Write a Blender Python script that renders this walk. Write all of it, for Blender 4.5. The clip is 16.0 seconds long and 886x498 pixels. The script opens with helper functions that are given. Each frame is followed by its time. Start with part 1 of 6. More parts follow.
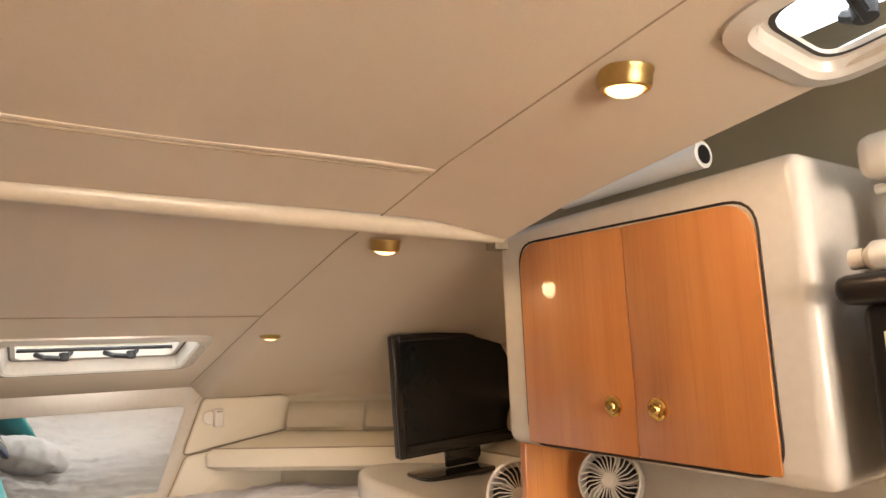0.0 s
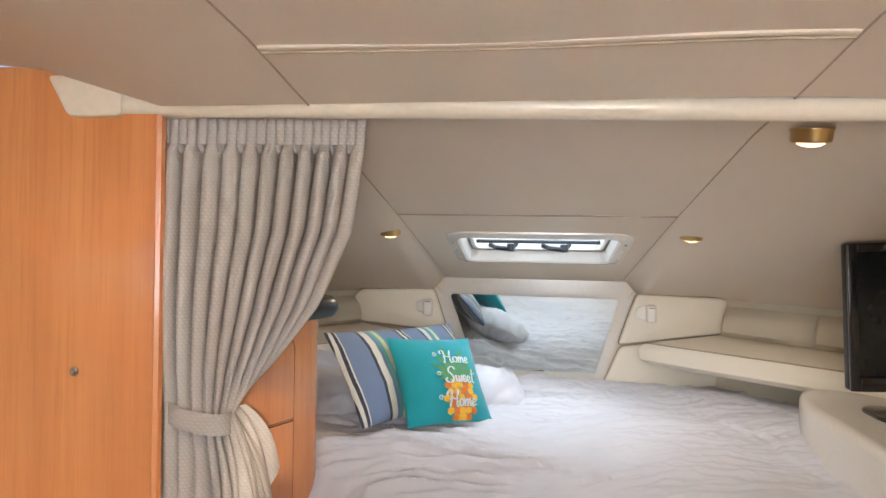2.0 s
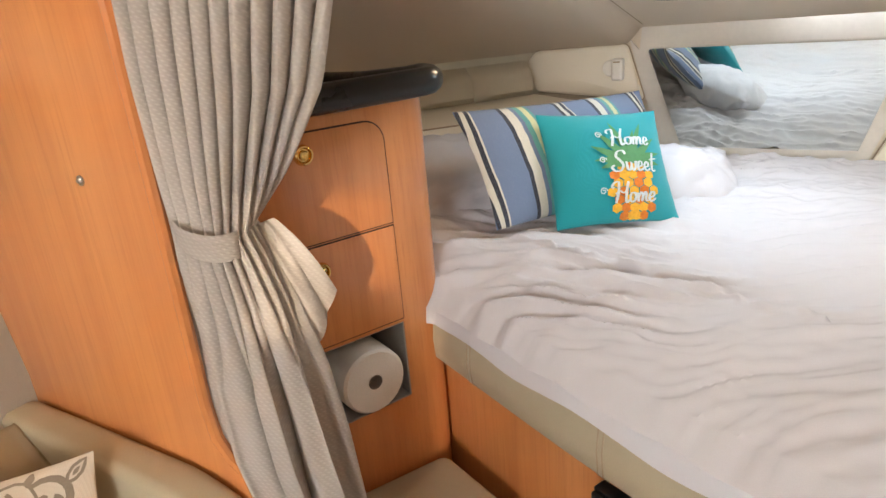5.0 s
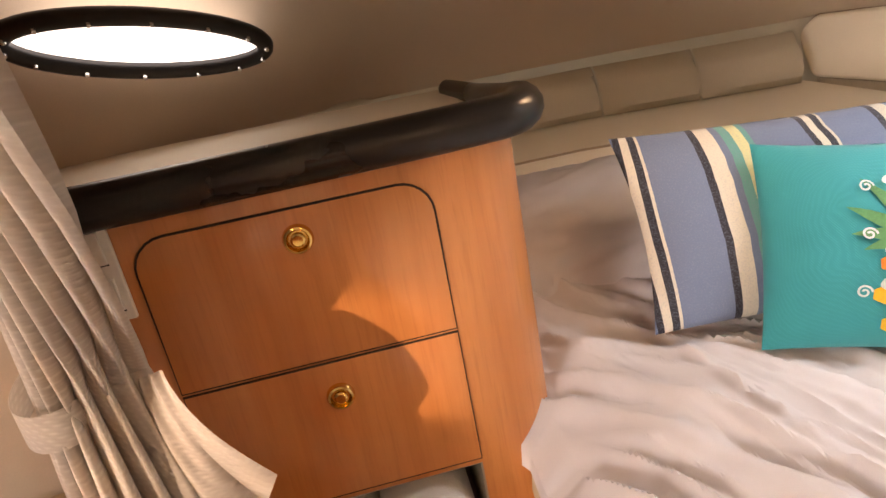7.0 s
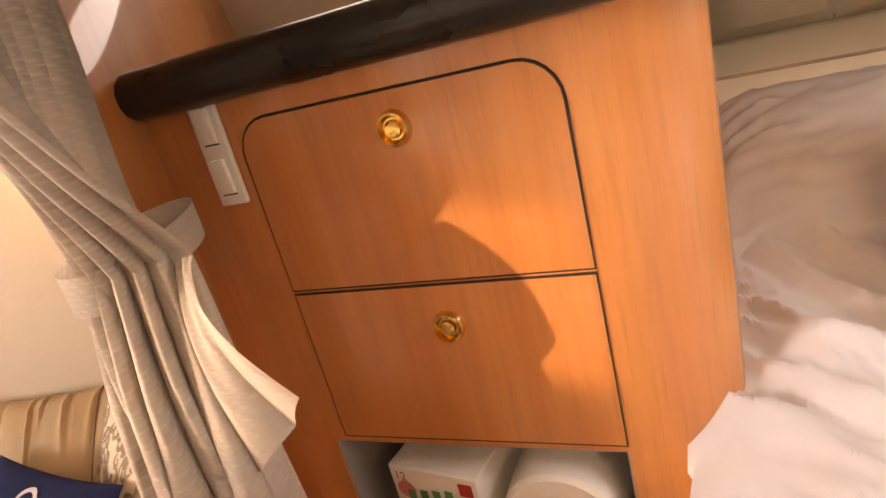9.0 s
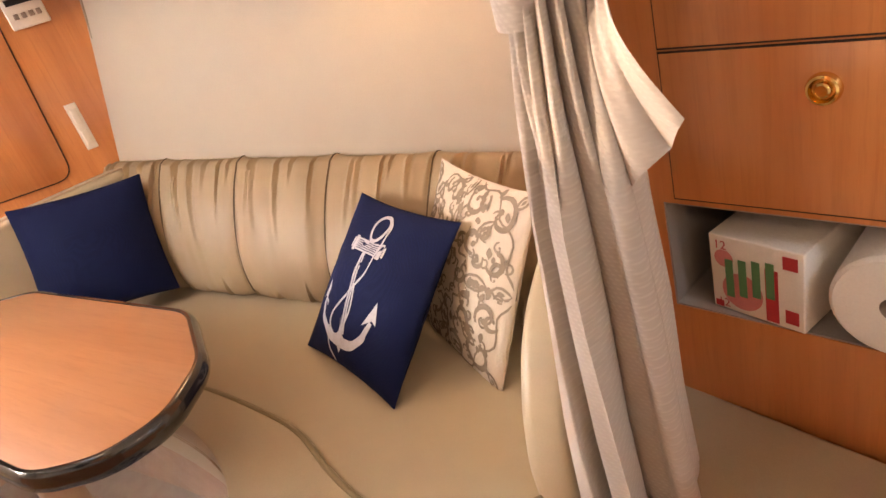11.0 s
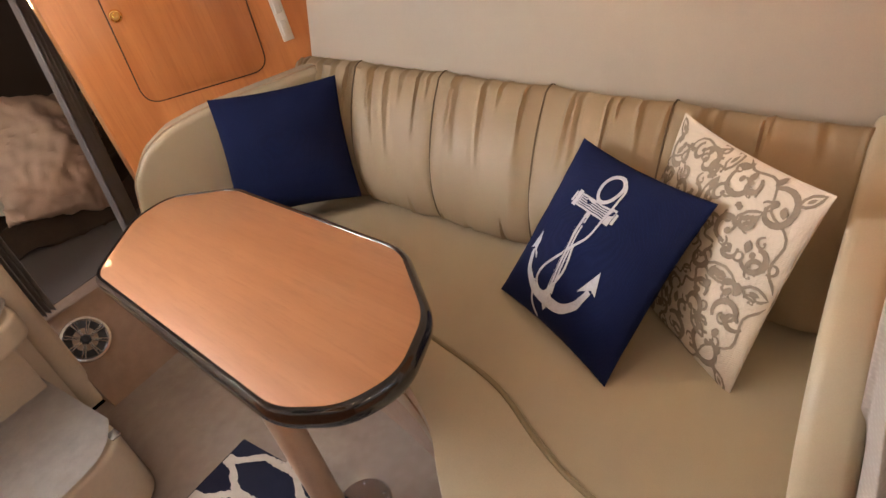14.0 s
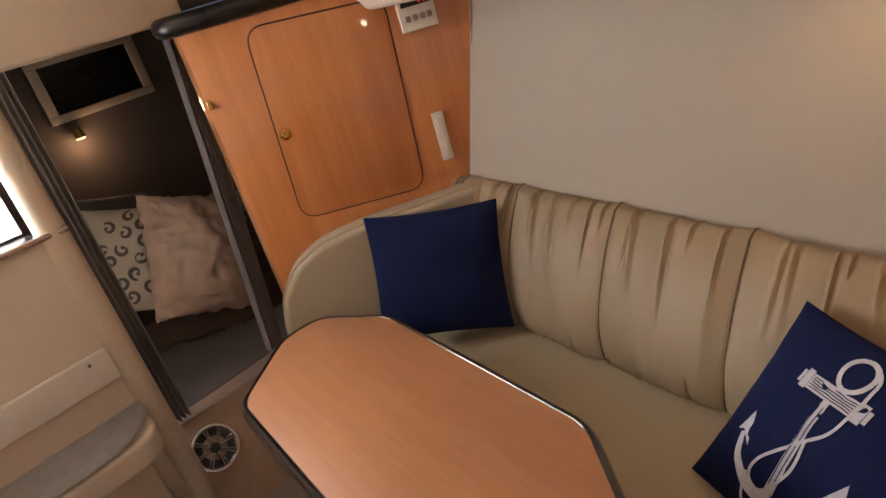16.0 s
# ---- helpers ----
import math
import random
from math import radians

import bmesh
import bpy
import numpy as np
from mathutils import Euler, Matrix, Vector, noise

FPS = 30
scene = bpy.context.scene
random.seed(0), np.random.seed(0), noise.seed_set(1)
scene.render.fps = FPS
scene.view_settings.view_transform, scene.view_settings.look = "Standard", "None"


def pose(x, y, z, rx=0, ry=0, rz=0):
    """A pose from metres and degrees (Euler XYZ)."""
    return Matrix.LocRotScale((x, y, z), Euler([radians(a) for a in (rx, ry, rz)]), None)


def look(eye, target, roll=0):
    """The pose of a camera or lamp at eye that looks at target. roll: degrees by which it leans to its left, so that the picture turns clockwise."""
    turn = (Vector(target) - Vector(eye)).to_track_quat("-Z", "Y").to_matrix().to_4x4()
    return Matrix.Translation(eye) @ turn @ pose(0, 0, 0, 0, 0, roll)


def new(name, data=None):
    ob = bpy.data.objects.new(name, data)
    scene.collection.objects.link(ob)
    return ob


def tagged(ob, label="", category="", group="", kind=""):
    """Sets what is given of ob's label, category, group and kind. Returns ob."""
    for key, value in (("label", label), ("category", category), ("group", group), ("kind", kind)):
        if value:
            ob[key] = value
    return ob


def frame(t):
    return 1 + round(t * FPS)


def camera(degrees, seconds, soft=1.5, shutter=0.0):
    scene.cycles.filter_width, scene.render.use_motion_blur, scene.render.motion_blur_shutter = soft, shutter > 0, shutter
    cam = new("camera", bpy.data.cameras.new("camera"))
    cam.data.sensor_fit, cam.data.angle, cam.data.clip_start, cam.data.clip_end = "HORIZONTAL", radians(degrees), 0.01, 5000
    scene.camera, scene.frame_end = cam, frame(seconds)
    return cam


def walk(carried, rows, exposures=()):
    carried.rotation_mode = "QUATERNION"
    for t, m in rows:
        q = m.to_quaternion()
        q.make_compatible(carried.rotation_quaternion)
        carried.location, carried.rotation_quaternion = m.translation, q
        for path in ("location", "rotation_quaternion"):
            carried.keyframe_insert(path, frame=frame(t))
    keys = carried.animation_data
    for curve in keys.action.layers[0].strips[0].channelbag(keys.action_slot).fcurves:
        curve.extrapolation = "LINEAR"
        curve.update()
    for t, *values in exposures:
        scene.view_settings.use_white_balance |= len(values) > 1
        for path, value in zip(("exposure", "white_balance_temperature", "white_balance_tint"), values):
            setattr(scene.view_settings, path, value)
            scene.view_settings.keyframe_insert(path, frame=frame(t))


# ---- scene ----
cam = camera(69.8, 16.0)
PATH = [
    (0, (0.08, 0.295, 1.502), (1.14, 1.962, 1.808), -2.3),
    (0.5, (0.082, 0.281, 1.499), (0.773, 2.114, 1.904), -0.5),
    (1, (0.118, 0.29, 1.515), (0.447, 2.214, 1.949), 0.5),
    (1.5, (0.199, 0.312, 1.532), (0.167, 2.29, 1.821), 1.1),
    (2, (0.245, 0.327, 1.524), (-0.045, 2.306, 1.513), 1.0),
    (2.5, (0.261, 0.37, 1.513), (-0.15, 2.308, 1.239), 0.3),
    (3, (0.27, 0.4, 1.494), (-0.186, 2.307, 1.095), -0.3),
    (3.5, (0.288, 0.416, 1.465), (-0.192, 2.287, 0.945), -0.8),
    (3.7, (0.313, 0.446, 1.459), (-0.196, 2.301, 0.91), -1.2),
    (5.8, (0.408, 1.134, 1.527), (-0.858, 2.49, 0.782), -8.3),
    (6, (0.407, 1.189, 1.561), (-0.917, 2.491, 0.817), -9.1),
    (6.5, (0.392, 1.367, 1.548), (-1.124, 2.462, 0.838), -10.5),
    (7, (0.332, 1.532, 1.485), (-1.295, 2.468, 0.795), -10.8),
    (7.5, (0.272, 1.646, 1.426), (-1.445, 2.421, 0.753), -11.2),
    (8, (0.205, 1.825, 1.369), (-1.674, 2.141, 0.759), -14.7),
    (10.3, (0.322, 1.791, 1.332), (-1.51, 1.376, 0.644), -16.5),
    (10.5, (0.34, 1.764, 1.328), (-1.461, 1.223, 0.646), -17.1),
    (11, (0.393, 1.687, 1.296), (-1.164, 0.809, 0.399), -17.6),
    (11.5, (0.385, 1.633, 1.296), (-0.889, 0.604, 0.148), -19.0),
    (12, (0.371, 1.578, 1.333), (-0.77, 0.536, 0.063), -18.8),
    (12.5, (0.369, 1.536, 1.376), (-0.744, 0.492, 0.083), -18.5),
    (13, (0.359, 1.508, 1.411), (-0.757, 0.457, 0.126), -18.0),
    (13.5, (0.352, 1.463, 1.434), (-0.828, 0.384, 0.233), -16.9),
    (14, (0.351, 1.409, 1.45), (-0.858, 0.278, 0.327), -16.4),
    (14.5, (0.358, 1.348, 1.465), (-0.847, 0.143, 0.418), -16.5),
    (15, (0.342, 1.285, 1.491), (-0.86, 0.014, 0.523), -16.7),
    (15.5, (0.316, 1.237, 1.522), (-0.857, -0.119, 0.635), -16.9),
    (16, (0.271, 1.163, 1.534), (-0.879, -0.248, 0.704), -16.4),
]
walk(cam, [(t, look(eye, target, roll)) for t, eye, target, roll in PATH],
     exposures=((0.0, 0.1, 7800, 20), (1.0, 0.08, 8800, 20), (1.5, -0.05, 7000, 15), (2.0, 0.2, 5900, 12), (2.5, 0.42, 5900, 10), (3.7, 0.37, 6000, 10), (6.0, 0.45, 6800, 18), (6.5, 0.4, 7300, 26), (7.0, 0.55, 7600, 27), (7.5, 0.58, 7800, 27), (8.0, 0.8, 8000, 27), (10.5, 1.08, 7200, 26), (11.0, 1.08, 6900, 25), (11.5, 1.0, 6600, 23), (12.5, 1.0, 5800, 18), (13.0, 1.0, 5500, 15), (13.5, 0.95, 5350, 15), (14.0, 0.53, 6250, 18), (14.5, -0.05, 6700, 22), (16.0, -0.08, 6300, 20)))

# ---- light ----
CX = 0.235  # the boat's centre line
world = bpy.data.worlds.new("world")
scene.world = world
world.use_nodes = True
wn, wl = world.node_tree.nodes, world.node_tree.links
sky = wn.new("ShaderNodeTexSky")
sky.sky_type, sky.sun_disc = "NISHITA", False
sky.sun_elevation, sky.sun_rotation = radians(13.4), radians(156.3)
wl.new(sky.outputs[0], wn["Background"].inputs[0])
wn["Background"].inputs[1].default_value = 0.15

sun = new("sun", bpy.data.lights.new("sun", "SUN"))
sun.data.energy, sun.data.angle, sun.data.color = 2.3, radians(1.0), (1.0, 0.80, 0.56)
sun.matrix_world = look((0, 0, 0), (-1.1, 2.5, -0.65))  # from aft and starboard


def window_light(name, m, w, h, watts, color):
    lamp = new(name, bpy.data.lights.new(name, "AREA"))
    lamp.data.shape, lamp.data.size, lamp.data.size_y = "RECTANGLE", w, h
    lamp.data.energy, lamp.data.color = watts, color
    lamp.matrix_world = m
    return lamp


window_light("sky_light_bow_hatch", look((0.25, 2.65, 1.63), (0.25, 2.5, 0.0)), 0.46, 0.34, 2.9, (0.84, 0.93, 0.98))
window_light("sky_light_side_hatch", look((0.875, 0.50, 1.945), (0.74, 0.50, 0.0)), 0.50, 0.26, 1.4, (0.74, 0.88, 1.0))
window_light("sky_light_companionway", look((0.50, -1.0, 1.48), (0.25, 1.4, 1.15)), 0.80, 0.62, 25, (0.98, 0.98, 1.0))


# ---- materials ----
def shader(name):
    m = bpy.data.materials.new(name)
    m.use_nodes = True
    t = m.node_tree
    return m, t.nodes, t.links, t.nodes["Principled BSDF"]


def mix_rgb(n, l, fac, a, b):
    x = n.new("ShaderNodeMix")
    x.data_type = "RGBA"
    for sock, v in ((x.inputs[6], a), (x.inputs[7], b)):
        if isinstance(v, tuple):
            sock.default_value = (*v[:3], 1)
        else:
            l.new(v, sock)
    if isinstance(fac, float):
        x.inputs[0].default_value = fac
    else:
        l.new(fac, x.inputs[0])
    return x.outputs[2]


def ramp(n, l, src, lo, hi):
    r = n.new("ShaderNodeMapRange")
    r.inputs[1].default_value, r.inputs[2].default_value = lo, hi
    l.new(src, r.inputs[0])
    return r.outputs[0]


def coords(n, l, scale=(1, 1, 1), rot=(0, 0, 0)):
    c, mp = n.new("ShaderNodeTexCoord"), n.new("ShaderNodeMapping")
    mp.inputs[3].default_value = scale
    mp.inputs[2].default_value = [radians(a) for a in rot]
    l.new(c.outputs[3], mp.inputs[0])
    return mp.outputs[0]


def noise_tex(n, l, vec, scale, detail=4.0, rough=0.55):
    x = n.new("ShaderNodeTexNoise")
    x.inputs["Scale"].default_value, x.inputs["Detail"].default_value, x.inputs["Roughness"].default_value = scale, detail, rough
    l.new(vec, x.inputs["Vector"])
    return x.outputs[0]


def bump(n, l, p, height, strength, dist):
    b = n.new("ShaderNodeBump")
    b.inputs["Strength"].default_value, b.inputs["Distance"].default_value = strength, dist
    l.new(height, b.inputs["Height"])
    l.new(b.outputs[0], p.inputs["Normal"])


def plain(name, color, rough=0.5, metal=0.0, dark=0.85, grain=300.0, relief=0.15, dist=0.0006, coat=0.0, blotch=3.0, spec=0.5):
    """Colour with large faint stains, fine grain and a fine relief."""
    m, n, l, p = shader(name)
    v = coords(n, l)
    big, fine = noise_tex(n, l, v, blotch, 5), noise_tex(n, l, v, grain, 2)
    c = mix_rgb(n, l, ramp(n, l, big, 0.3, 0.75), tuple(k * dark for k in color), color)
    c = mix_rgb(n, l, ramp(n, l, fine, 0.2, 0.9), c, tuple(min(1, k * 1.06) for k in color))
    l.new(c, p.inputs["Base Color"])
    r = n.new("ShaderNodeMapRange")
    r.inputs[3].default_value, r.inputs[4].default_value = rough * 0.85, min(1, rough * 1.15)
    l.new(big, r.inputs[0])
    l.new(r.outputs[0], p.inputs["Roughness"])
    p.inputs["Metallic"].default_value = metal
    p.inputs["Coat Weight"].default_value = coat
    p.inputs["Coat Roughness"].default_value = 0.08
    p.inputs["Specular IOR Level"].default_value = spec
    bump(n, l, p, fine, relief, dist)
    return m


def wood(name, light, dark, scale=(14, 14, 0.9), rot=(0, 0, 0), coat=0.55, coat_rough=0.11):
    m, n, l, p = shader(name)
    v = coords(n, l, scale, rot)
    warp = noise_tex(n, l, v, 1.1, 5, 0.6)
    v2 = coords(n, l, (scale[0] * 9, scale[1] * 9, scale[2] * 5), rot)
    pores = noise_tex(n, l, v2, 1.3, 3, 0.7)
    v3 = coords(n, l, (0.9, 0.9, 0.35), rot)
    broad = noise_tex(n, l, v3, 2.2, 3)
    c = mix_rgb(n, l, ramp(n, l, warp, 0.32, 0.7), dark, light)
    c = mix_rgb(n, l, ramp(n, l, pores, 0.05, 0.5), tuple(k * 0.85 for k in dark), c)
    cf = n.new("ShaderNodeMath")
    cf.operation = "MULTIPLY"
    cf.inputs[1].default_value = 0.4
    l.new(ramp(n, l, broad, 0.25, 0.8), cf.inputs[0])
    c = mix_rgb(n, l, cf.outputs[0], c, tuple(k * 1.05 for k in light))
    l.new(c, p.inputs["Base Color"])
    p.inputs["Roughness"].default_value = 0.42
    p.inputs["Coat Weight"].default_value, p.inputs["Coat Roughness"].default_value = coat, coat_rough
    bump(n, l, p, broad, 0.05, 0.002)
    return m


def weave(name, color, color2, pitch=0.006, rough=0.9, sheen=0.3, depth=0.0012):
    m, n, l, p = shader(name)
    v = coords(n, l)
    w1, w2 = n.new("ShaderNodeTexWave"), n.new("ShaderNodeTexWave")
    for w, d in ((w1, "DIAGONAL"), (w2, "Z")):
        w.bands_direction = d
        w.inputs["Scale"].default_value = 0.314 / pitch
        w.inputs["Distortion"].default_value = 1.2
        l.new(v, w.inputs["Vector"])
    mul = n.new("ShaderNodeMath")
    mul.operation = "MULTIPLY"
    l.new(w1.outputs[1], mul.inputs[0]), l.new(w2.outputs[1], mul.inputs[1])
    big = noise_tex(n, l, v, 4, 4)
    c = mix_rgb(n, l, mul.outputs[0], color2, color)
    c = mix_rgb(n, l, ramp(n, l, big, 0.3, 0.8), c, tuple(k * 0.93 for k in color))
    l.new(c, p.inputs["Base Color"])
    p.inputs["Roughness"].default_value, p.inputs["Sheen Weight"].default_value = rough, sheen
    p.inputs["Specular IOR Level"].default_value = 0.2
    bump(n, l, p, mul.outputs[0], 0.5, depth)
    return m


def carpet(name, a, b, sheen=0.25):
    m, n, l, p = shader(name)
    v = coords(n, l)
    tuft, stain, mid = noise_tex(n, l, v, 520, 2), noise_tex(n, l, v, 3.5, 6, 0.65), noise_tex(n, l, v, 26, 4)
    c = mix_rgb(n, l, ramp(n, l, stain, 0.3, 0.7), a, b)
    c = mix_rgb(n, l, ramp(n, l, mid, 0.35, 0.7), c, tuple(k * 0.78 for k in a))
    c = mix_rgb(n, l, ramp(n, l, tuft, 0.3, 0.75), tuple(k * 0.7 for k in b), c)
    l.new(c, p.inputs["Base Color"])
    p.inputs["Roughness"].default_value, p.inputs["Sheen Weight"].default_value = 0.97, sheen
    bump(n, l, p, tuft, 0.8, 0.004)
    return m


def glow(name, color, strength):
    m, n, l, p = shader(name)
    p.inputs["Base Color"].default_value = (*color, 1)
    p.inputs["Emission Color"].default_value = (*color, 1)
    p.inputs["Emission Strength"].default_value = strength
    return m


def clear(name, tint, rough=0.0):
    m, n, l, p = shader(name)
    p.inputs["Base Color"].default_value = (*tint, 1)
    p.inputs["Transmission Weight"].default_value, p.inputs["Roughness"].default_value, p.inputs["IOR"].default_value = 1.0, rough, 1.2
    return m


def stripes(name):
    """Blue cloth with cream, black, green and violet bands across its own x."""
    m, n, l, p = shader(name)
    c, sp = n.new("ShaderNodeTexCoord"), n.new("ShaderNodeSeparateXYZ")
    l.new(c.outputs[3], sp.inputs[0])
    mul, fr = n.new("ShaderNodeMath"), n.new("ShaderNodeMath")
    mul.operation, fr.operation = "MULTIPLY_ADD", "FRACT"
    mul.inputs[1].default_value, mul.inputs[2].default_value = 3.226, 2.113
    l.new(sp.outputs[0], mul.inputs[0]), l.new(mul.outputs[0], fr.inputs[0])
    cr = n.new("ShaderNodeValToRGB")
    cr.color_ramp.interpolation = "CONSTANT"
    blue, ink, pale, sage = (.14, .19, .30), (.02, .02, .03), (.64, .61, .51), (.10, .33, .30)
    bands = ((0, ink), (.032, pale), (.075, ink), (.115, pale), (.13, blue), (.40, ink), (.44, pale), (.52, blue), (.56, sage),
             (.61, (.62, .61, .33)), (.67, sage), (.70, blue))
    e = cr.color_ramp.elements
    e[0].position, e[0].color = bands[0][0], (*bands[0][1], 1)
    e[1].position, e[1].color = bands[1][0], (*bands[1][1], 1)
    for pos, col in bands[2:]:
        x = e.new(pos)
        x.color = (*col, 1)
    l.new(fr.outputs[0], cr.inputs[0])
    fine = noise_tex(n, l, coords(n, l, (1, 1, 1)), 420, 2)
    l.new(mix_rgb(n, l, ramp(n, l, fine, 0.48, 1.15), cr.outputs[0], (.22, .27, .36)), p.inputs["Base Color"])
    p.inputs["Roughness"].default_value, p.inputs["Sheen Weight"].default_value = 0.85, 0.2
    bump(n, l, p, fine, 0.3, 0.001)
    return m


CHERRY = wood("cherry_veneer", (.65, .265, .082), (.47, .155, .040), (11, 11, 0.55), coat=1.0, coat_rough=0.05)
CHERRY_UP = wood("cherry_veneer_fronts", (.65, .265, .082), (.47, .155, .040), (11, 0.55, 11), coat=1.0, coat_rough=0.05)
CHERRY_FLAT = wood("cherry_table_veneer", (.41, .19, .085), (.315, .132, .054), (14, 0.9, 14), (0, 0, 9), coat=0.5, coat_rough=0.09)
LINER = plain("cream_headliner_vinyl", (.64, .535, .415), 0.55, dark=0.93, grain=420, relief=0.2)
LINER_SIDE = plain("cream_padded_hull_vinyl", (.75, .68, .55), 0.5, dark=0.93, grain=420, relief=0.2)
SEAT = plain("beige_seat_vinyl", (.43, .365, .25), 0.42, dark=0.9, grain=500, relief=0.22, blotch=5)
SEAT_BACK = plain("tan_ruched_vinyl", (.56, .445, .285), 0.48, dark=0.9, grain=500, relief=0.2, blotch=9)
GELCOAT = plain("white_gelcoat", (.67, .63, .56), 0.22, dark=0.96, grain=60, relief=0.02, coat=0.4)
BEIGE_GEL = plain("beige_moulding", (.66, .57, .44), 0.32, dark=0.93, grain=80, relief=0.03, coat=0.2)
SHELL = plain("ivory_vinyl_wall", (.70, .60, .47), 0.6, dark=0.95, grain=350, relief=0.18)
BLACK_PAD = plain("black_padded_vinyl", (.012, .011, .011), 0.28, dark=0.7, grain=400, relief=0.2)
EDGE = plain("glossy_black_edging", (.012, .011, .011), 0.16, dark=0.7, grain=400, relief=0.08, coat=0.8)
BLACK = plain("black_plastic", (.012, .012, .013), 0.35, dark=0.8, grain=200, relief=0.08)
RUBBER = plain("dark_seam", (.035, .02, .012), 0.8)
SEAM = plain("stitched_seam", (.40, .31, .21), 0.7)
SCREEN = plain("tv_screen", (.012, .015, .016), 0.22, dark=0.9, grain=20, relief=0.0)
BRASS = plain("polished_brass", (.83, .58, .20), 0.16, metal=1.0, dark=0.85, grain=90, relief=0.03)
AGED_BRASS = plain("satin_aged_brass", (.60, .42, .17), 0.34, metal=1.0, dark=0.8, grain=90, relief=0.05)
CHROME = plain("brushed_steel", (.62, .62, .62), 0.25, metal=1.0, grain=120, relief=0.05)
WHITE = plain("white_plastic", (.76, .72, .64), 0.35, dark=0.95, grain=150, relief=0.04)
PAPER = plain("white_paper", (.80, .77, .71), 0.95, dark=0.95, grain=260, relief=0.5, dist=0.002)
CARD = plain("grey_card", (.33, .27, .22), 0.95)
RED = plain("red_print", (.50, .04, .05), 0.6)
PINK = plain("pink_print", (.62, .22, .22), 0.6)
GREEN = plain("green_print", (.10, .28, .12), 0.6)
CURTAIN = weave("oatmeal_curtain_weave", (.81, .745, .665), (.69, .62, .545), 0.0065, depth=0.0008, sheen=0.0)
SHEET = plain("white_cotton_sheet", (.62, .61, .63), 0.9, dark=0.97, grain=700, relief=0.35, dist=0.001, blotch=6, spec=0.2)
TEAL = weave("teal_cotton", (.020, .30, .33), (.014, .25, .28), 0.0022, depth=0.0004)
STRIPES = stripes("striped_cotton")
NAVY = weave("navy_canvas", (.005, .011, .056), (.003, .007, .036), 0.0024, depth=0.0005, sheen=0.0)
PRINT = plain("white_screen_print", (.54, .54, .56), 0.9, dark=0.6, grain=220, blotch=40)
CREAM = weave("cream_linen", (.66, .58, .46), (.58, .50, .39), 0.0026, depth=0.0005)
SCROLL = plain("taupe_print", (.25, .20, .14), 0.9, dark=0.8, grain=300, blotch=30)
YELLOW = plain("orange_print", (.82, .44, .03), 0.85, dark=0.7, grain=120, blotch=60)
LEAF = plain("leaf_print", (.10, .30, .12), 0.85, dark=0.5, blotch=30)
CARPET = carpet("grey_beige_carpet", (.36, .28, .22), (.46, .37, .30))
CARPET_RAMP = carpet("tan_carpet", (.42, .27, .17), (.50, .34, .23))
RUG_NAVY = carpet("navy_rug_pile", (.006, .009, .035), (.010, .014, .05), 0.0)
RUG_WHITE = carpet("cream_rug_pile", (.72, .66, .56), (.80, .75, .66))
MAT = carpet("grey_step_carpet", (.72, .68, .64), (.82, .78, .73))
# dark tone that holds the mid-berth's dimness; its dark print uses it too
BERTH_DIM = plain("dim_berth_tone", (.14, .115, .10), 0.7)
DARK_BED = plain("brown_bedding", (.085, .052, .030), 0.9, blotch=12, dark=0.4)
SATIN = plain("taupe_satin", (.62, .45, .33), 0.4, dark=0.85, blotch=9)
GREY_CURTAIN = weave("grey_curtain_weave", (.46, .40, .35), (.36, .31, .27), 0.006)
WARM = glow("warm_lamp_lens", (1.0, .70, .33), 3.6)
RED_LED = glow("red_display", (1.0, .04, .03), 3.0)
GLASS = clear("hatch_acrylic", (.86, .93, .97))
MIRROR = plain("mirror_silver", (.86, .90, .88), 0.02, metal=1.0, dark=0.98, relief=0.0)
MESH = plain("frosted_port_glass", (.9, .9, .86), 0.7)


# ---- building helpers ----
def part(name, bm, material, parent=None, label="", smooth=True):
    mesh = bpy.data.meshes.new(name)
    bm.normal_update()
    bm.to_mesh(mesh)
    bm.free()
    mesh.materials.append(material)
    if smooth:
        mesh.polygons.foreach_set("use_smooth", [True] * len(mesh.polygons))
        mesh.set_sharp_from_angle(angle=radians(38))
    ob = new(name, mesh)
    if parent is not None:
        ob.parent = parent
    return tagged(ob, label) if label else ob


def thing(name, m, label, category, group=""):
    ob = new(name)
    ob.matrix_world = m
    return tagged(ob, label, category, group)


def setting(name, bm, material, label="", smooth=True):
    return tagged(part(name, bm, material, None, "", smooth), label, "", "", "structure")


def add_bevel(bm, width, segs=3, only=None):
    edges = [e for e in (only or bm.edges) if len(e.link_faces) == 2 and e.calc_face_angle(0) > 0.6]
    if edges and width > 0:
        bmesh.ops.bevel(bm, geom=edges, offset=width, segments=segs, profile=0.5, affect="EDGES", clamp_overlap=True)
    return bm


def box(x0, x1, y0, y1, z0, z1, r=0.0, segs=3, bm=None):
    b = bmesh.new()
    bmesh.ops.create_cube(b, size=1)
    for v in b.verts:
        v.co = ((x0 + x1) / 2 + v.co.x * (x1 - x0), (y0 + y1) / 2 + v.co.y * (y1 - y0), (z0 + z1) / 2 + v.co.z * (z1 - z0))
    add_bevel(b, r, segs)
    return joined(bm, b)


def joined(bm, b):
    if bm is None:
        return b
    mesh = bpy.data.meshes.new("temp")
    b.to_mesh(mesh)
    b.free()
    bm.from_mesh(mesh)
    bpy.data.meshes.remove(mesh)
    return bm


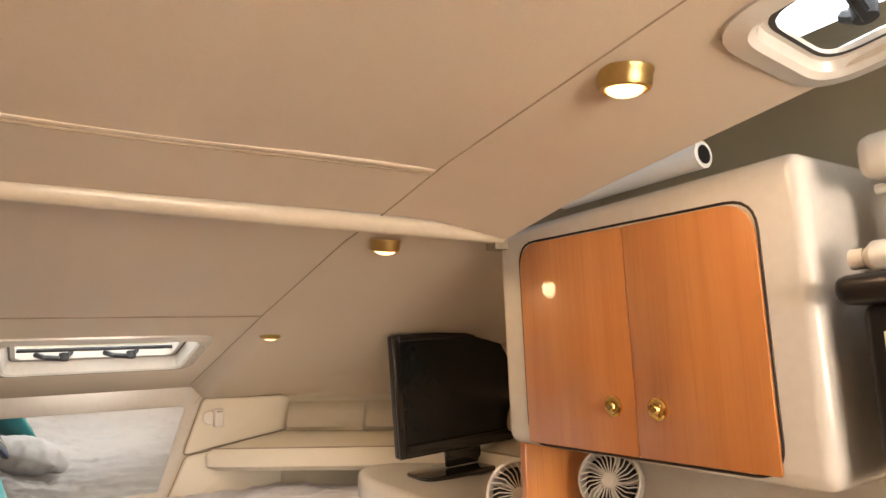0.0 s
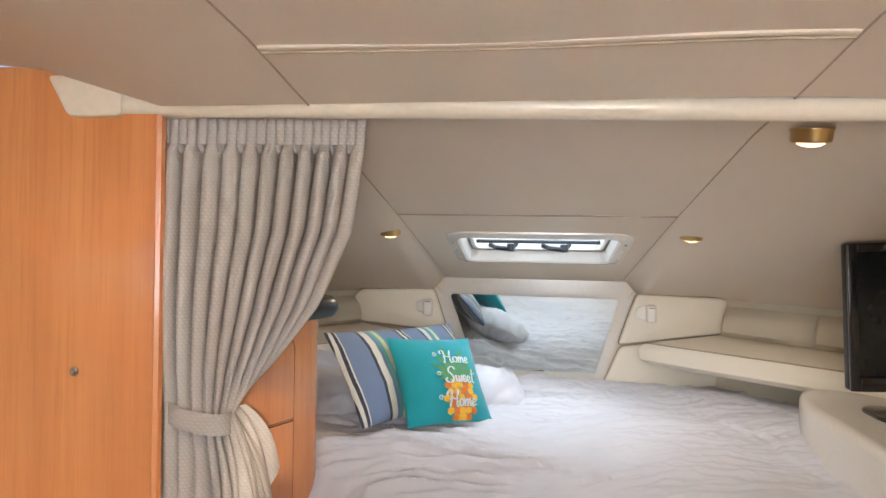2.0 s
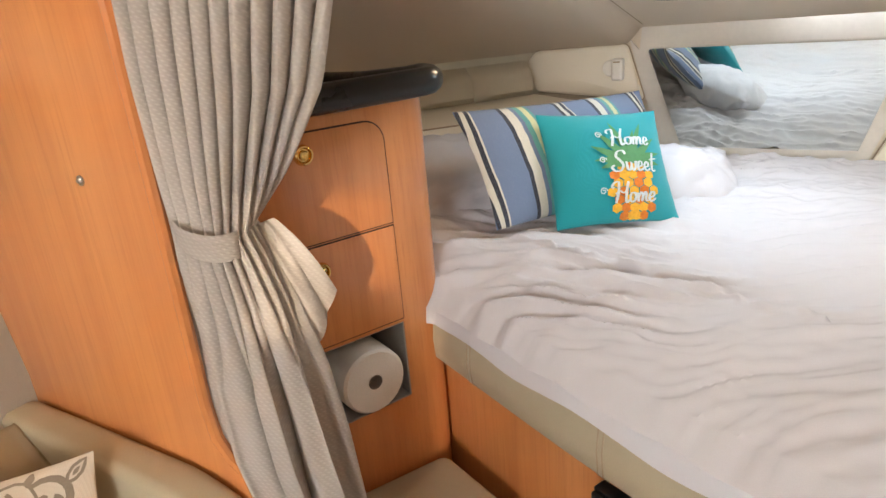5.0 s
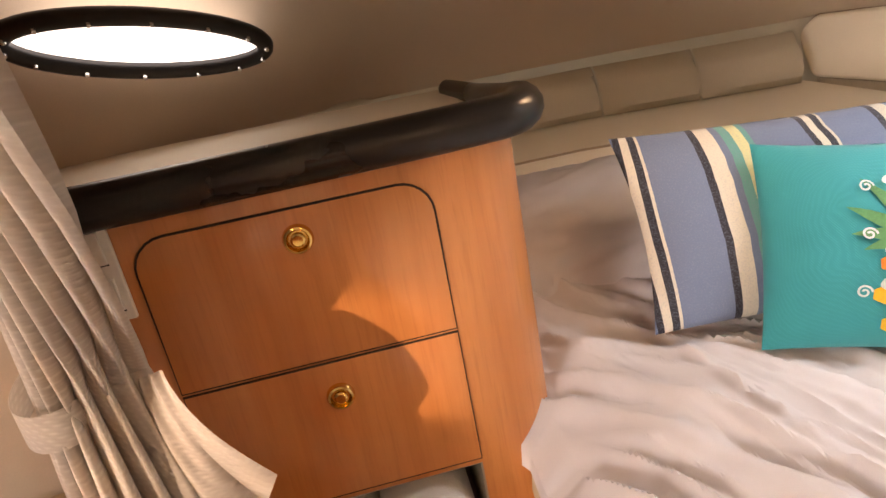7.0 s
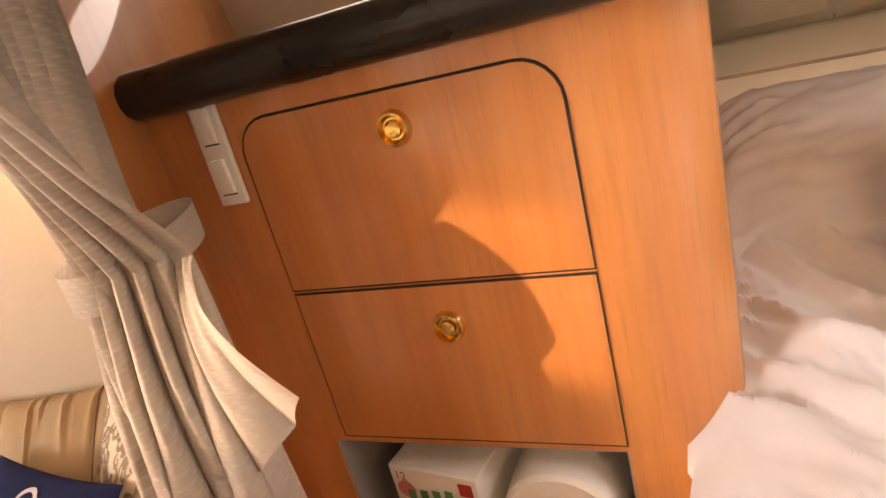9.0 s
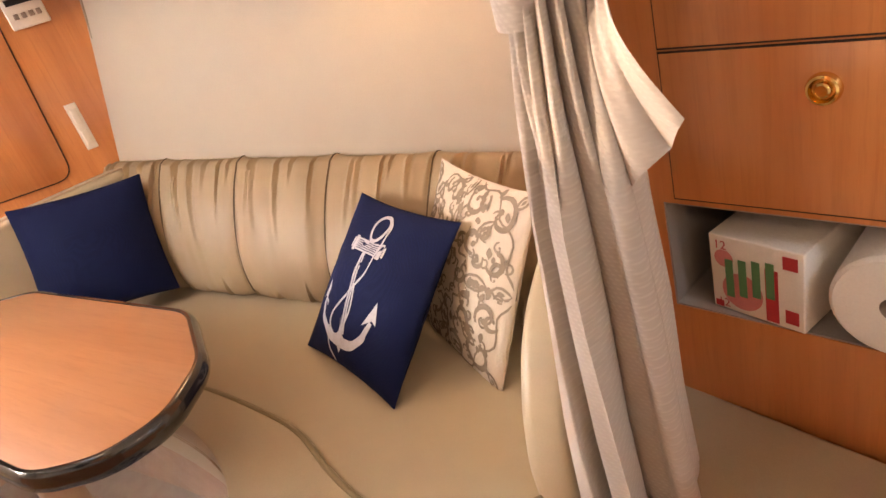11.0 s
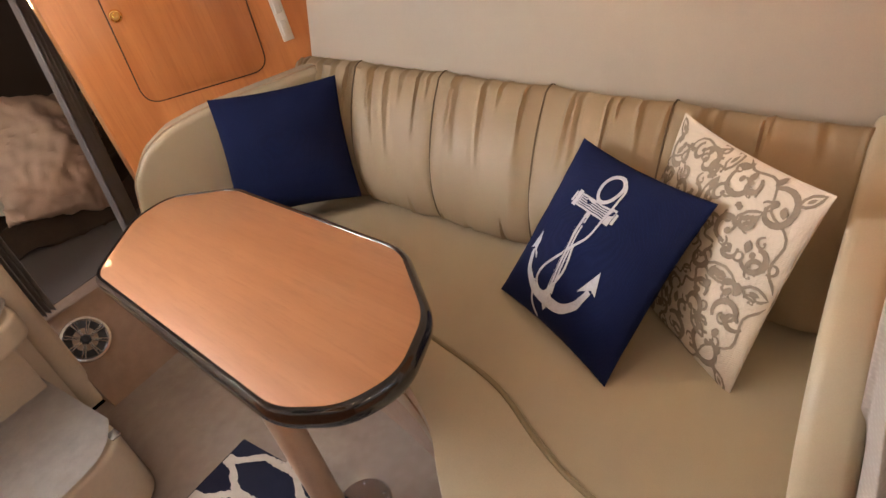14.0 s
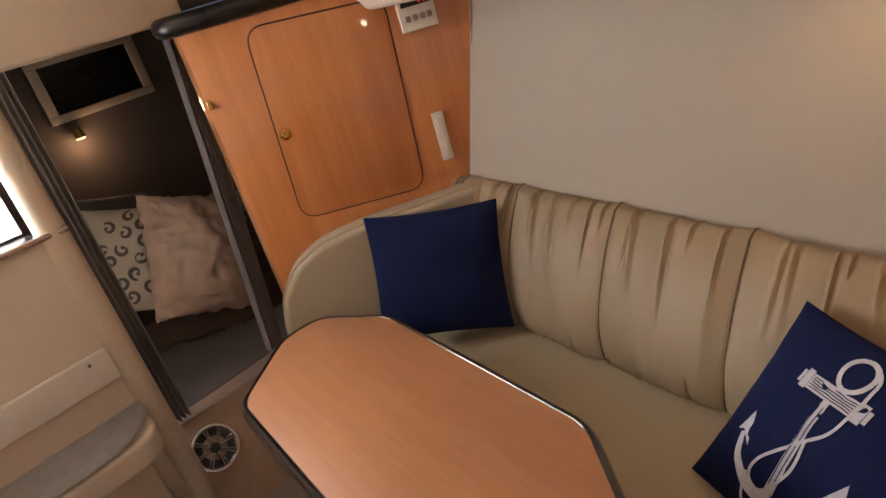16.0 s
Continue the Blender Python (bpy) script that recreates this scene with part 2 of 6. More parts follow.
def prism(pts, z0, z1, r=0.0, segs=3, bm=None, m=None):
    """An outline in its plane, pushed from z0 to z1; m lays it into place."""
    b = bmesh.new()
    low, high = [b.verts.new((x, y, z0)) for x, y in pts], [b.verts.new((x, y, z1)) for x, y in pts]
    k = len(pts)
    b.faces.new(low[::-1]), b.faces.new(high)
    for i in range(k):
        b.faces.new((low[i], low[(i + 1) % k], high[(i + 1) % k], high[i]))
    bmesh.ops.recalc_face_normals(b, faces=b.faces)
    if r:
        rim = [e for e in b.edges if abs(e.verts[0].co.z - e.verts[1].co.z) < 1e-6]
        bmesh.ops.bevel(b, geom=rim, offset=r, segments=segs, profile=0.5, affect="EDGES", clamp_overlap=True)
    if m is not None:
        b.transform(m)
    return joined(bm, b)


def rounded(pts, r, n=5):
    """A polygon with its corners rounded."""
    out, k = [], len(pts)
    for i in range(k):
        p, a, c = Vector(pts[i]), Vector(pts[i - 1]), Vector(pts[(i + 1) % k])
        da, dc = (a - p), (c - p)
        d = min(r, da.length * 0.48, dc.length * 0.48)
        a1, c1 = p + da.normalized() * d, p + dc.normalized() * d
        for j in range(n + 1):
            t = j / n
            q = a1 * (1 - t) ** 2 + p * 2 * t * (1 - t) + c1 * t * t
            out.append((q.x, q.y))
    return out


def smooth_line(pts, per=8, closed=False):
    """A smooth curve through points."""
    P = [Vector(p) for p in pts]
    k, out = len(P), []
    for i in range(k if closed else k - 1):
        if closed:
            a, b, c, d = P[i - 1], P[i], P[(i + 1) % k], P[(i + 2) % k]
        else:
            a, b, c, d = P[max(i - 1, 0)], P[i], P[i + 1], P[min(i + 2, k - 1)]
        for j in range(per):
            t = j / per
            out.append(0.5 * (2 * b + (c - a) * t + (2 * a - 5 * b + 4 * c - d) * t * t + (3 * b - a - 3 * c + d) * t ** 3))
    if not closed:
        out.append(P[-1])
    return out


def tube(pts, r, n=10, closed=False, bm=None, flat=1.0):
    b = bmesh.new()
    P = [Vector(p) for p in pts]
    k, rings, up = len(P), [], None
    for i in range(k):
        if closed:
            d = P[(i + 1) % k] - P[i - 1]
        else:
            d = P[min(i + 1, k - 1)] - P[max(i - 1, 0)]
        d.normalize()
        if up is None:
            up = Vector((0, 0, 1)) if abs(d.z) < 0.9 else Vector((1, 0, 0))
        s = d.cross(up).normalized()
        up = s.cross(d).normalized()
        rr = r[i] if isinstance(r, list) else r
        rings.append([b.verts.new(P[i] + (s * math.cos(2 * math.pi * j / n) + up * math.sin(2 * math.pi * j / n) * flat) * rr) for j in range(n)])
    for i in range(k if closed else k - 1):
        a, c = rings[i], rings[(i + 1) % k]
        for j in range(n):
            b.faces.new((a[j], a[(j + 1) % n], c[(j + 1) % n], c[j]))
    if not closed:
        b.faces.new(rings[0][::-1]), b.faces.new(rings[-1])
    bmesh.ops.recalc_face_normals(b, faces=b.faces)
    return joined(bm, b)


def lathe(profile, n=24, bm=None, m=None):
    """Turn (radius, z) pairs round z."""
    b = bmesh.new()
    rings = []
    for r, z in profile:
        rings.append([b.verts.new((max(r, 1e-5) * math.cos(2 * math.pi * j / n), max(r, 1e-5) * math.sin(2 * math.pi * j / n), z)) for j in range(n)])
    for a, c in zip(rings, rings[1:]):
        for j in range(n):
            b.faces.new((a[j], a[(j + 1) % n], c[(j + 1) % n], c[j]))
    bmesh.ops.remove_doubles(b, verts=b.verts, dist=1e-4)
    bmesh.ops.recalc_face_normals(b, faces=b.faces)
    if m is not None:
        b.transform(m)
    return joined(bm, b)


def surface(fn, us, vs, thick=0.0, hole=None):
    """A sheet of fn(u, v) over two lists of stops; thick gives it a back."""
    b = bmesh.new()
    g = [[b.verts.new(fn(u, v)) for v in vs] for u in us]
    for i in range(len(us) - 1):
        for j in range(len(vs) - 1):
            if hole and hole((us[i] + us[i + 1]) / 2, (vs[j] + vs[j + 1]) / 2):
                continue
            b.faces.new((g[i][j], g[i + 1][j], g[i + 1][j + 1], g[i][j + 1]))
    if hole:
        bmesh.ops.delete(b, geom=[v for v in b.verts if not v.link_faces], context="VERTS")
    if thick:
        bmesh.ops.solidify(b, geom=b.faces[:], thickness=thick)
    bmesh.ops.recalc_face_normals(b, faces=b.faces)
    return b


def steps(a, b, n):
    return [a + (b - a) * i / n for i in range(n + 1)]


def basis(origin, ux, uy):
    """A pose with its x along ux and its y as near uy as may be."""
    x = Vector(ux).normalized()
    z = x.cross(Vector(uy)).normalized()
    y = z.cross(x)
    return Matrix(((x.x, y.x, z.x, origin[0]), (x.y, y.y, z.y, origin[1]), (x.z, y.z, z.z, origin[2]), (0, 0, 0, 1)))


def cushion_height(u, v, w, h, t):
    """Half thickness of a stuffed pillow at (u, v), each from -1 to 1."""
    a, b = max(0.0, 1 - u * u), max(0.0, 1 - v * v)
    return t * 0.5 * (a * b) ** 0.62


def cushion_point(u, v, w, h, t, side=1, lift=0.0, seed=0.0):
    pinch = 0.055
    x = u * w / 2 * (1 - pinch * (1 - v * v) * u * u)
    y = v * h / 2 * (1 - pinch * (1 - u * u) * v * v)
    z = cushion_height(u, v, w, h, t)
    z *= 1 + 0.16 * noise.noise((u * 2.1 + seed, v * 2.1, seed * 3))
    z += 0.004 * noise.noise((u * 6 + seed, v * 6, 2.0)) * (1 - u * u * v * v)
    # creases that run in from the corners
    rim = min(1.0, 3.5 * (1 - abs(u * v)) * min(1 - abs(u), 1 - abs(v)) + 0.0)
    z += 0.010 * rim * abs(u * v) ** 0.6 * (0.3 - abs(noise.noise(((u - v) * 5 if u * v > 0 else (u + v) * 5, u * 1.1, seed))))
    return Vector((x, y, side * (z + lift)))


def cushion_mesh(w, h, t, seed=0.0, n=22, crumple=0.0):
    b = bmesh.new()
    s = [math.sin(math.pi / 2 * x) for x in steps(-1, 1, n)]
    for side in (1, -1):
        g = [[b.verts.new(cushion_point(u, v, w, h, t, side, 0, seed)) for v in s] for u in s]
        for i in range(n):
            for j in range(n):
                q = (g[i][j], g[i + 1][j], g[i + 1][j + 1], g[i][j + 1])
                b.faces.new(q if side > 0 else q[::-1])
    bmesh.ops.remove_doubles(b, verts=b.verts, dist=2e-4)
    if crumple:
        b.normal_update()
        moved = []
        for v in b.verts:
            p = v.co
            k = 0.5 * noise.noise((p.x * 5, p.y * 5, seed)) + (0.3 - abs(noise.noise((p.x * 9 + p.y * 4 + seed, p.y * 20 - p.x * 7, seed)))) + 0.5 * (0.3 - abs(noise.noise((p.x * 24 - p.y * 9, p.y * 14 + seed, 3))))
            moved.append(p + v.normal * crumple * k)
        for v, p in zip(b.verts, moved):
            v.co = p
    return b


def ribbon(b, pts, width, lay):
    """A flat stroke of a print along (u, v) points; lay puts each point on the cloth."""
    P = [Vector(p) for p in pts]
    prev = None
    for i, p in enumerate(P):
        d = (P[min(i + 1, len(P) - 1)] - P[max(i - 1, 0)]).normalized()
        s = Vector((-d.y, d.x))
        wd = width[i] if isinstance(width, list) else width
        a, c = b.verts.new(lay(*(p + s * wd / 2))), b.verts.new(lay(*(p - s * wd / 2)))
        if prev:
            b.faces.new((prev[0], prev[1], c, a))
        prev = (a, c)


def blob(b, pts, lay, rings=3):
    """A filled outline of a print, made of rings so that it follows the cloth."""
    cx, cy = sum(p[0] for p in pts) / len(pts), sum(p[1] for p in pts) / len(pts)
    centre = b.verts.new(lay(cx, cy))
    last = None
    for k in range(1, rings + 1):
        f = k / rings
        ring = [b.verts.new(lay(cx + (x - cx) * f, cy + (y - cy) * f)) for x, y in pts]
        for i in range(len(pts)):
            j = (i + 1) % len(pts)
            b.faces.new((last[i], ring[i], ring[j], last[j]) if last else (centre, ring[i], ring[j]))
        last = ring


def letters(body, size):
    """The built-in font's letters as triangles: points and faces, centred."""
    cu = bpy.data.curves.new("lettering", "FONT")
    cu.body, cu.size, cu.align_x, cu.align_y = body, size, "CENTER", "CENTER"
    cu.resolution_u = 4
    ob = bpy.data.objects.new("lettering", cu)
    scene.collection.objects.link(ob)
    mesh = bpy.data.meshes.new_from_object(ob.evaluated_get(bpy.context.evaluated_depsgraph_get()))
    b = bmesh.new()
    b.from_mesh(mesh)
    bpy.data.objects.remove(ob)
    bpy.data.meshes.remove(mesh)
    bmesh.ops.triangulate(b, faces=b.faces)
    return b


# ---- structure ----
def ceil_z(y):
    return float(np.interp(y, (-3.0, 0.0, 1.2, 1.4, 1.6, 2.212, 3.163, 4.0), (2.02, 1.95, 1.814, 1.776, 1.752, 1.618, 1.392, 1.2)))


def half_beam(y, sgn=-1):
    if sgn > 0:
        return float(np.interp(y, (0.5, 1.6, 2.45, 2.75, 3.15, 3.4), (1.50, 1.50, 1.47, 1.22, 0.86, 0.72)))
    return float(np.interp(y, (0.5, 1.6, 2.2, 2.7, 3.15, 3.4), (1.44, 1.43, 1.41, 1.19, 0.86, 0.72)))


def liner_profile(o, y, sgn=-1):
    """Height of the lining at a distance o from the centre line, ahead of the beam."""
    c, hb, sharp = ceil_z(y), half_beam(y, sgn), (14 if sgn > 0 else 8)
    # the padded side panels swell below the middle one towards the bow
    f = max(0.0, min(1.0, (o - 0.41) / 0.07))
    c -= 0.058 * max(0.0, min(1.0, (y - 1.9) / 1.2)) ** 0.8 * math.sin(f * math.pi / 2)
    a = 0.50
    if o <= a:
        return c
    s = min(1.0, (o - a) / (hb - a))
    return c - (c - 1.31) * (0.12 * s + 0.88 * s ** sharp)


# the headliner ahead of the beam, with the bow hatch's opening
us = sorted(set([s * o for s in (-1, 1) for o in (0.42, 0.43, 0.442, 0.455, 0.468, 0.482)] + [-1.5, -1.36, -1.2, -1.1, -1.0, -0.9, -0.8, -0.7, -0.6, -0.5, -0.412, -0.404, -0.25, 0.28, 0.404, 0.412, 0.5, 0.6, 0.7, 0.8, 0.9, 1.0, 1.1, 1.2, 1.36, 1.5]))
vs = [1.446, 1.6, 1.75, 1.9, 2.05, 2.205, 2.216, 2.32, 2.45, 2.83, 2.9, 3.02, 3.1, 3.165, 3.3]


def ahead(u, y):
    sgn = 1 if u > 0 else -1
    hb = half_beam(y, sgn)
    o = max(-hb, min(hb, u))
    return CX + o, y, liner_profile(abs(o), y, sgn)


setting("ceiling", surface(ahead, us, vs, -0.012, lambda u, v: -0.25 < u < 0.28 and 2.45 < v < 2.83), LINER, "cream vinyl headliner sloping down towards the bow")

# the headliner behind the beam, with the side hatch's opening
us2 = [-1.5, -1.2, -1.0, -0.8, -0.7, -0.6, -0.5, -0.45, -0.40, -0.1, 0.2, 0.64, 0.778, 0.952, 0.965]
vs2 = [-1.0, -0.6, -0.2, 0.1, 0.30, 0.70, 1.0, 1.19, 1.2, 1.3, 1.42]


def behind(x, y):
    drop = max(0.0, x - 0.75) * 0.16 - min(0.085, max(0.0, -0.45 - x) * 0.30)
    return x, y, ceil_z(y) - drop


setting("ceiling_aft", surface(behind, us2, vs2, -0.012, lambda u, v: 0.778 < u < 0.952 and 0.30 < v < 0.70), LINER, "tan-lit cream vinyl headliner over the saloon")

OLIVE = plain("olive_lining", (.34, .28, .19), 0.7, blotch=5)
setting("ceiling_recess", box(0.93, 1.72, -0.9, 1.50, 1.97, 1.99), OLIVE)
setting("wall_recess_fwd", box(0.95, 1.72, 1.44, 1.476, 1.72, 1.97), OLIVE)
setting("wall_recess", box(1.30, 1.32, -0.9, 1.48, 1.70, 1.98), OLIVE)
# seams of the headliner
seams = bmesh.new()
for x in (-0.165, 0.655):
    tube([(x + 0.02 * (1 if x > 0 else -1) * (1.45 - y) / 1.5, y, ceil_z(y) - 0.0005) for y in steps(-0.6, 1.43, 24)], 0.0019, 6, bm=seams)
for sgn in (-1, 1):
    tube([(CX + sgn * 0.408 - sgn * 0.02 * (y - 2.2), y, ceil_z(y) - 0.0005) for y in steps(1.48, 3.17, 24)], 0.0019, 6, bm=seams)
tube([(x, 1.232 + 0.006 * math.sin(9 * x), ceil_z(1.232) - 0.001) for x in steps(-0.165, 0.655, 30)], 0.0026, 6, bm=seams)
tube([(x, 2.212, ceil_z(2.212) - 0.0015) for x in steps(CX - 0.408, CX + 0.408, 20)], 0.003, 6, bm=seams)
setting("trim_headliner_seams", seams, SEAM)
piping = bmesh.new()
tube([(x, 1.232 - 0.012 + 0.006 * math.sin(9 * x), ceil_z(1.225) + 0.004) for x in steps(-0.165, 0.655, 30)], 0.006, 8, bm=piping)
setting("trim_headliner_piping", piping, LINER)

# the padded beam
beam = tube([(x, 1.448, 1.772 - 0.018 * x) for x in [-0.645, -0.64] + steps(-0.63, 0.97, 20) + [0.978, 0.984]], [0.008, 0.018] + [0.023] * 21 + [0.018, 0.008], 16, flat=0.95)
setting("beam", beam, BEIGE_GEL, "cream padded beam across the cabin ceiling")
beam_end = prism(rounded([(-0.690, 1.838), (-0.605, 1.836), (-0.575, 1.816), (-0.535, 1.806), (-0.535, 1.758), (-0.645, 1.758)], 0.014, 4), -0.026, 0.028, 0.008, 3, m=basis((0, 1.450, 0), (1, 0, 0), (0, 0, 1)))
setting("trim_beam_end", beam_end, BEIGE_GEL)
setting("beam_fascia", box(-0.66, 1.0, 1.452, 1.478, 1.762, 1.81, 0.004), LINER)

# floor, hull sides, bow bulkhead
setting("floor", box(-1.4, 1.7, -0.80, 2.4, -0.03, 0.0), CARPET, "grey-beige carpet of the cabin floor")


def hull(sgn):
    def fn(y, z):
        flare = 0.10 * max(0, 1.31 - z)
        return CX + sgn * (half_beam(y, sgn) - flare), y, z
    return fn


setting("wall_starboard", surface(hull(1), steps(0.0, 3.3, 24), [0, 0.5, 0.9, 1.1, 1.32, 1.9], 0.02), LINER_SIDE)
setting("wall_port", surface(hull(-1), steps(1.445, 3.3, 16), [0, 0.5, 0.9, 1.1, 1.32], 0.02), LINER_SIDE)
setting("wall_bow", box(-0.75, 1.25, 3.235, 3.275, 0.3, 1.42), BEIGE_GEL, "cream moulded bulkhead at the bow")
setting("wall_bow_upper", prism(rounded([(-0.175, 1.30), (-0.165, 1.40), (0.635, 1.40), (0.65, 1.30), (0.68, 1.34), (0.50, 0.80), (-0.05, 0.80), (-0.21, 1.34)], 0.01), 0, 0.012,
        m=basis((0, 3.236, 0), (1, 0, 0), (0, 0, 1))), GELCOAT)

# saloon's port wall leans outboard, with the overhead ledge
setting("wall_port_saloon", surface(lambda y, z: (-1.05 - 0.21 * max(0, z - 0.80) - 0.02 * max(0, 0.8 - z), y, z), steps(-0.34, 1.435, 10), [0, 0.45, 0.8, 1.0, 1.2, 1.44], 0.02), SHELL, "ivory vinyl wall behind the settee")
ledge = prism(rounded([(-1.3, 1.43), (-0.93, 1.43), (-0.90, 1.50), (-0.93, 1.56), (-1.3, 1.57)], 0.02), -0.36, 1.43, m=Matrix(((1, 0, 0, 0), (0, 0, 1, 0), (0, 1, 0, 0), (0, 0, 0, 1))))
setting("overhead_ledge", ledge, SHELL, "ivory overhead ledge above the settee")
wc = thing("window_curtain", pose(0, 0, 0), "beige pleated curtain above the overhead ledge", "curtain")
part("cloth", surface(lambda u, z: Vector((-1.16 + 0.016 * math.cos(2 * math.pi * 9 * u + 0.5 * math.sin(7 * u)), 0.62 + 0.62 * u, z)), steps(0, 1, 120), steps(1.86, 1.565, 8), 0.002), CURTAIN, wc)
part("rail", tube([(-1.16, 0.58, 1.862), (-1.16, 1.28, 1.862)], 0.008, 8), WHITE, wc)
locker = thing("overhead_locker", pose(-0.845, 1.30, 1.655), "ivory overhead locker end with a black catch", "locker")
part("case", box(-0.42, 0.0, -0.16, 0.13, 0.0, 0.115, 0.02), SHELL, locker)
part("catch", box(-0.004, 0.012, 0.085, 0.125, -0.004, 0.022, 0.004), BLACK, locker)
setting("wall_port_upper", box(-1.36, -1.32, -0.6, 1.45, 1.5, 2.0), LINER)
setting("wall_starboard_upper", box(1.66, 1.70, -0.9, 0.1, 0, 2.05), LINER)

# partition between settee and berth, flaring out at its foot
FRONT = Matrix(((1, 0, 0, 0), (0, 0, -1, 0), (0, 1, 0, 0), (0, 0, 0, 1)))  # x across, outline's y upwards, depth towards -y
pts = [(-1.34, 0.0), (-0.27, 0.0), (-0.27, 0.42), (-0.275, 0.55), (-0.305, 0.66), (-0.36, 0.735), (-0.43, 0.772), (-0.458, 0.81), (-0.467, 0.88), (-0.467, 1.79), (-0.56, 1.80), (-0.68, 1.86), (-1.34, 1.86)]
setting("partition", prism(pts, 0, 0.022, 0.004, 2, m=Matrix.Translation((0, 1.457, 0)) @ FRONT), CHERRY, "glossy cherry veneer partition beside the settee")
edge = tube([(x, 1.446, z) for x, z in pts[1:10]], 0.0117, 8)
setting("trim_partition_edge", edge, CHERRY)
for sx, sz in ((-0.631, 1.269),):
    stud = thing("snap_stud", basis((sx, 1.434, sz), (1, 0, 0), (0, 0, 1)), "small chrome snap stud on the cherry partition", "fastener")
    part("stud", lathe([(0, 0.006), (0.004, 0.006), (0.006, 0.003), (0.009, 0.002), (0.0095, 0)], 16), CHROME, stud)

# companionway wall with its opening, and the walls that close the place
setting("wall_aft", box(-0.075, 1.70, -0.86, -0.82, 0.0, 1.115, 0.004), SHELL, "beige panel under the companionway")
setting("wall_aft_side", box(0.93, 1.70, -0.86, -0.82, 1.115, 2.05), SHELL)
jamb = tube([(-0.035, -0.84, z) for z in steps(0.02, 1.56, 14)], 0.042, 14)
setting("trim_companionway_jamb", jamb, BEIGE_GEL)
setting("trim_companionway_sill", box(-0.075, 0.93, -0.88, -0.80, 1.115, 1.135, 0.006), CHROME)
setting("wall_aft_header", box(-0.62, 0.02, -0.90, -0.78, 1.545, 2.05, 0.012), SHELL, "beige header over the mid-berth opening")
setting("wall_aft_header_fwd", box(0.02, 1.7, -0.90, -0.86, 1.86, 2.05), SHELL)
door = thing("companionway_door", pose(0.30, -0.90, 1.13), "milky translucent companionway door standing in daylight", "door")
milky = part("panel", box(-0.28, 0.62, -0.006, 0.006, 0.01, 0.70, 0.004), clear("milky_acrylic", (.95, .93, .82), 1.0), door)
milky.visible_shadow = False
part("door_catch", box(-0.235, -0.205, 0.006, 0.02, 0.085, 0.105, 0.004), CHROME, door)

# added unseen slabs outside the companionway, narrowing the sun to one patch
setting("sun_blocker_port", box(-0.3, 0.835, -1.20, -1.16, 1.645, 2.5), GELCOAT)
setting("sun_blocker_starboard", box(0.99, 1.9, -1.20, -1.16, 1.645, 2.5), GELCOAT)

# mid-berth behind the aft bulkhead, its gloom painted into the dark linings
setting("wall_berth_port", box(-1.36, -1.32, -3.0, -0.35, 0, 1.6), BERTH_DIM)
setting("wall_berth_back", box(-1.36, 0.9, -2.50, -2.46, 0, 1.62), BERTH_DIM)
setting("wall_berth_side", box(0.86, 0.90, -2.5, -0.86, 0, 1.62), BERTH_DIM)
setting("ceiling_berth", box(-1.36, 0.9, -2.5, -0.90, 1.60, 1.64), BERTH_DIM)
setting("floor_berth", box(-1.36, 0.9, -2.5, -1.02, 0.28, 0.32), BERTH_DIM)
riser = prism([(-0.735, 0.0), (-0.935, 0.315), (-1.06, 0.317), (-1.06, 0.0)], -0.70, -0.06, m=Matrix(((0, 0, 1, 0), (1, 0, 0, 0), (0, 1, 0, 0), (0, 0, 0, 1))))
setting("floor_riser", riser, CARPET_RAMP, "tan carpeted riser with a loudspeaker in it")


# ---- ceiling lamps ----
def downlight(x, y, z, tilt, watts):
    lamp = thing("ceiling_light", pose(x, y, z, tilt), "round brass ceiling light, switched on, under the headliner", "lamp", "brass ceiling lights")
    part("body", lathe([(0.0255, -0.021), (0.027, -0.0265), (0.030, -0.0275), (0.0335, -0.026), (0.0355, -0.021), (0.036, -0.006), (0.0375, -0.004), (0.0375, 0.0), (0.0, 0.0)], 32), AGED_BRASS, lamp)
    part("lens", lathe([(0, -0.0355), (0.010, -0.035), (0.018, -0.0325), (0.0235, -0.029), (0.0257, -0.0225)], 24), WARM, lamp, "glowing frosted lens")
    bulb = new("downlight_bulb", bpy.data.lights.new("downlight_bulb", "SPOT"))
    bulb.data.energy, bulb.data.color, bulb.data.spot_size, bulb.data.spot_blend, bulb.data.shadow_soft_size = watts, (1.0, .73, .45), radians(172), 0.35, 0.03
    bulb.matrix_world = pose(x, y, z - 0.056)
    return lamp


LW = 2.0
downlight(0.720, 0.834, ceil_z(0.834), 7, LW * 0.75)
downlight(0.746, 1.588, ceil_z(1.588), 11, LW * 0.85)
downlight(0.716, 2.362, ceil_z(2.362), 12, LW * 1.7)
downlight(-0.229, 2.362, ceil_z(2.362), 12, LW * 0.8)
downlight(-0.245, 0.895, ceil_z(0.895), 8, LW)
ledge_lamp = thing("ledge_light", pose(-0.985, 0.95, 1.43), "small brass reading light under the overhead ledge", "lamp")
part("body", lathe([(0.026, -0.016), (0.033, -0.015), (0.036, -0.004), (0.038, 0.0), (0, 0)], 24), BRASS, ledge_lamp)
part("lens", lathe([(0, -0.0155), (0.0262, -0.0145)], 20), WARM, ledge_lamp)
lb = new("ledge_light_bulb", bpy.data.lights.new("ledge_light_bulb", "SPOT"))
lb.data.energy, lb.data.color, lb.data.spot_size, lb.data.spot_blend = 2.5, (1.0, .66, .34), radians(150), 0.6
lb.matrix_world = pose(-0.99, 0.97, 1.40)


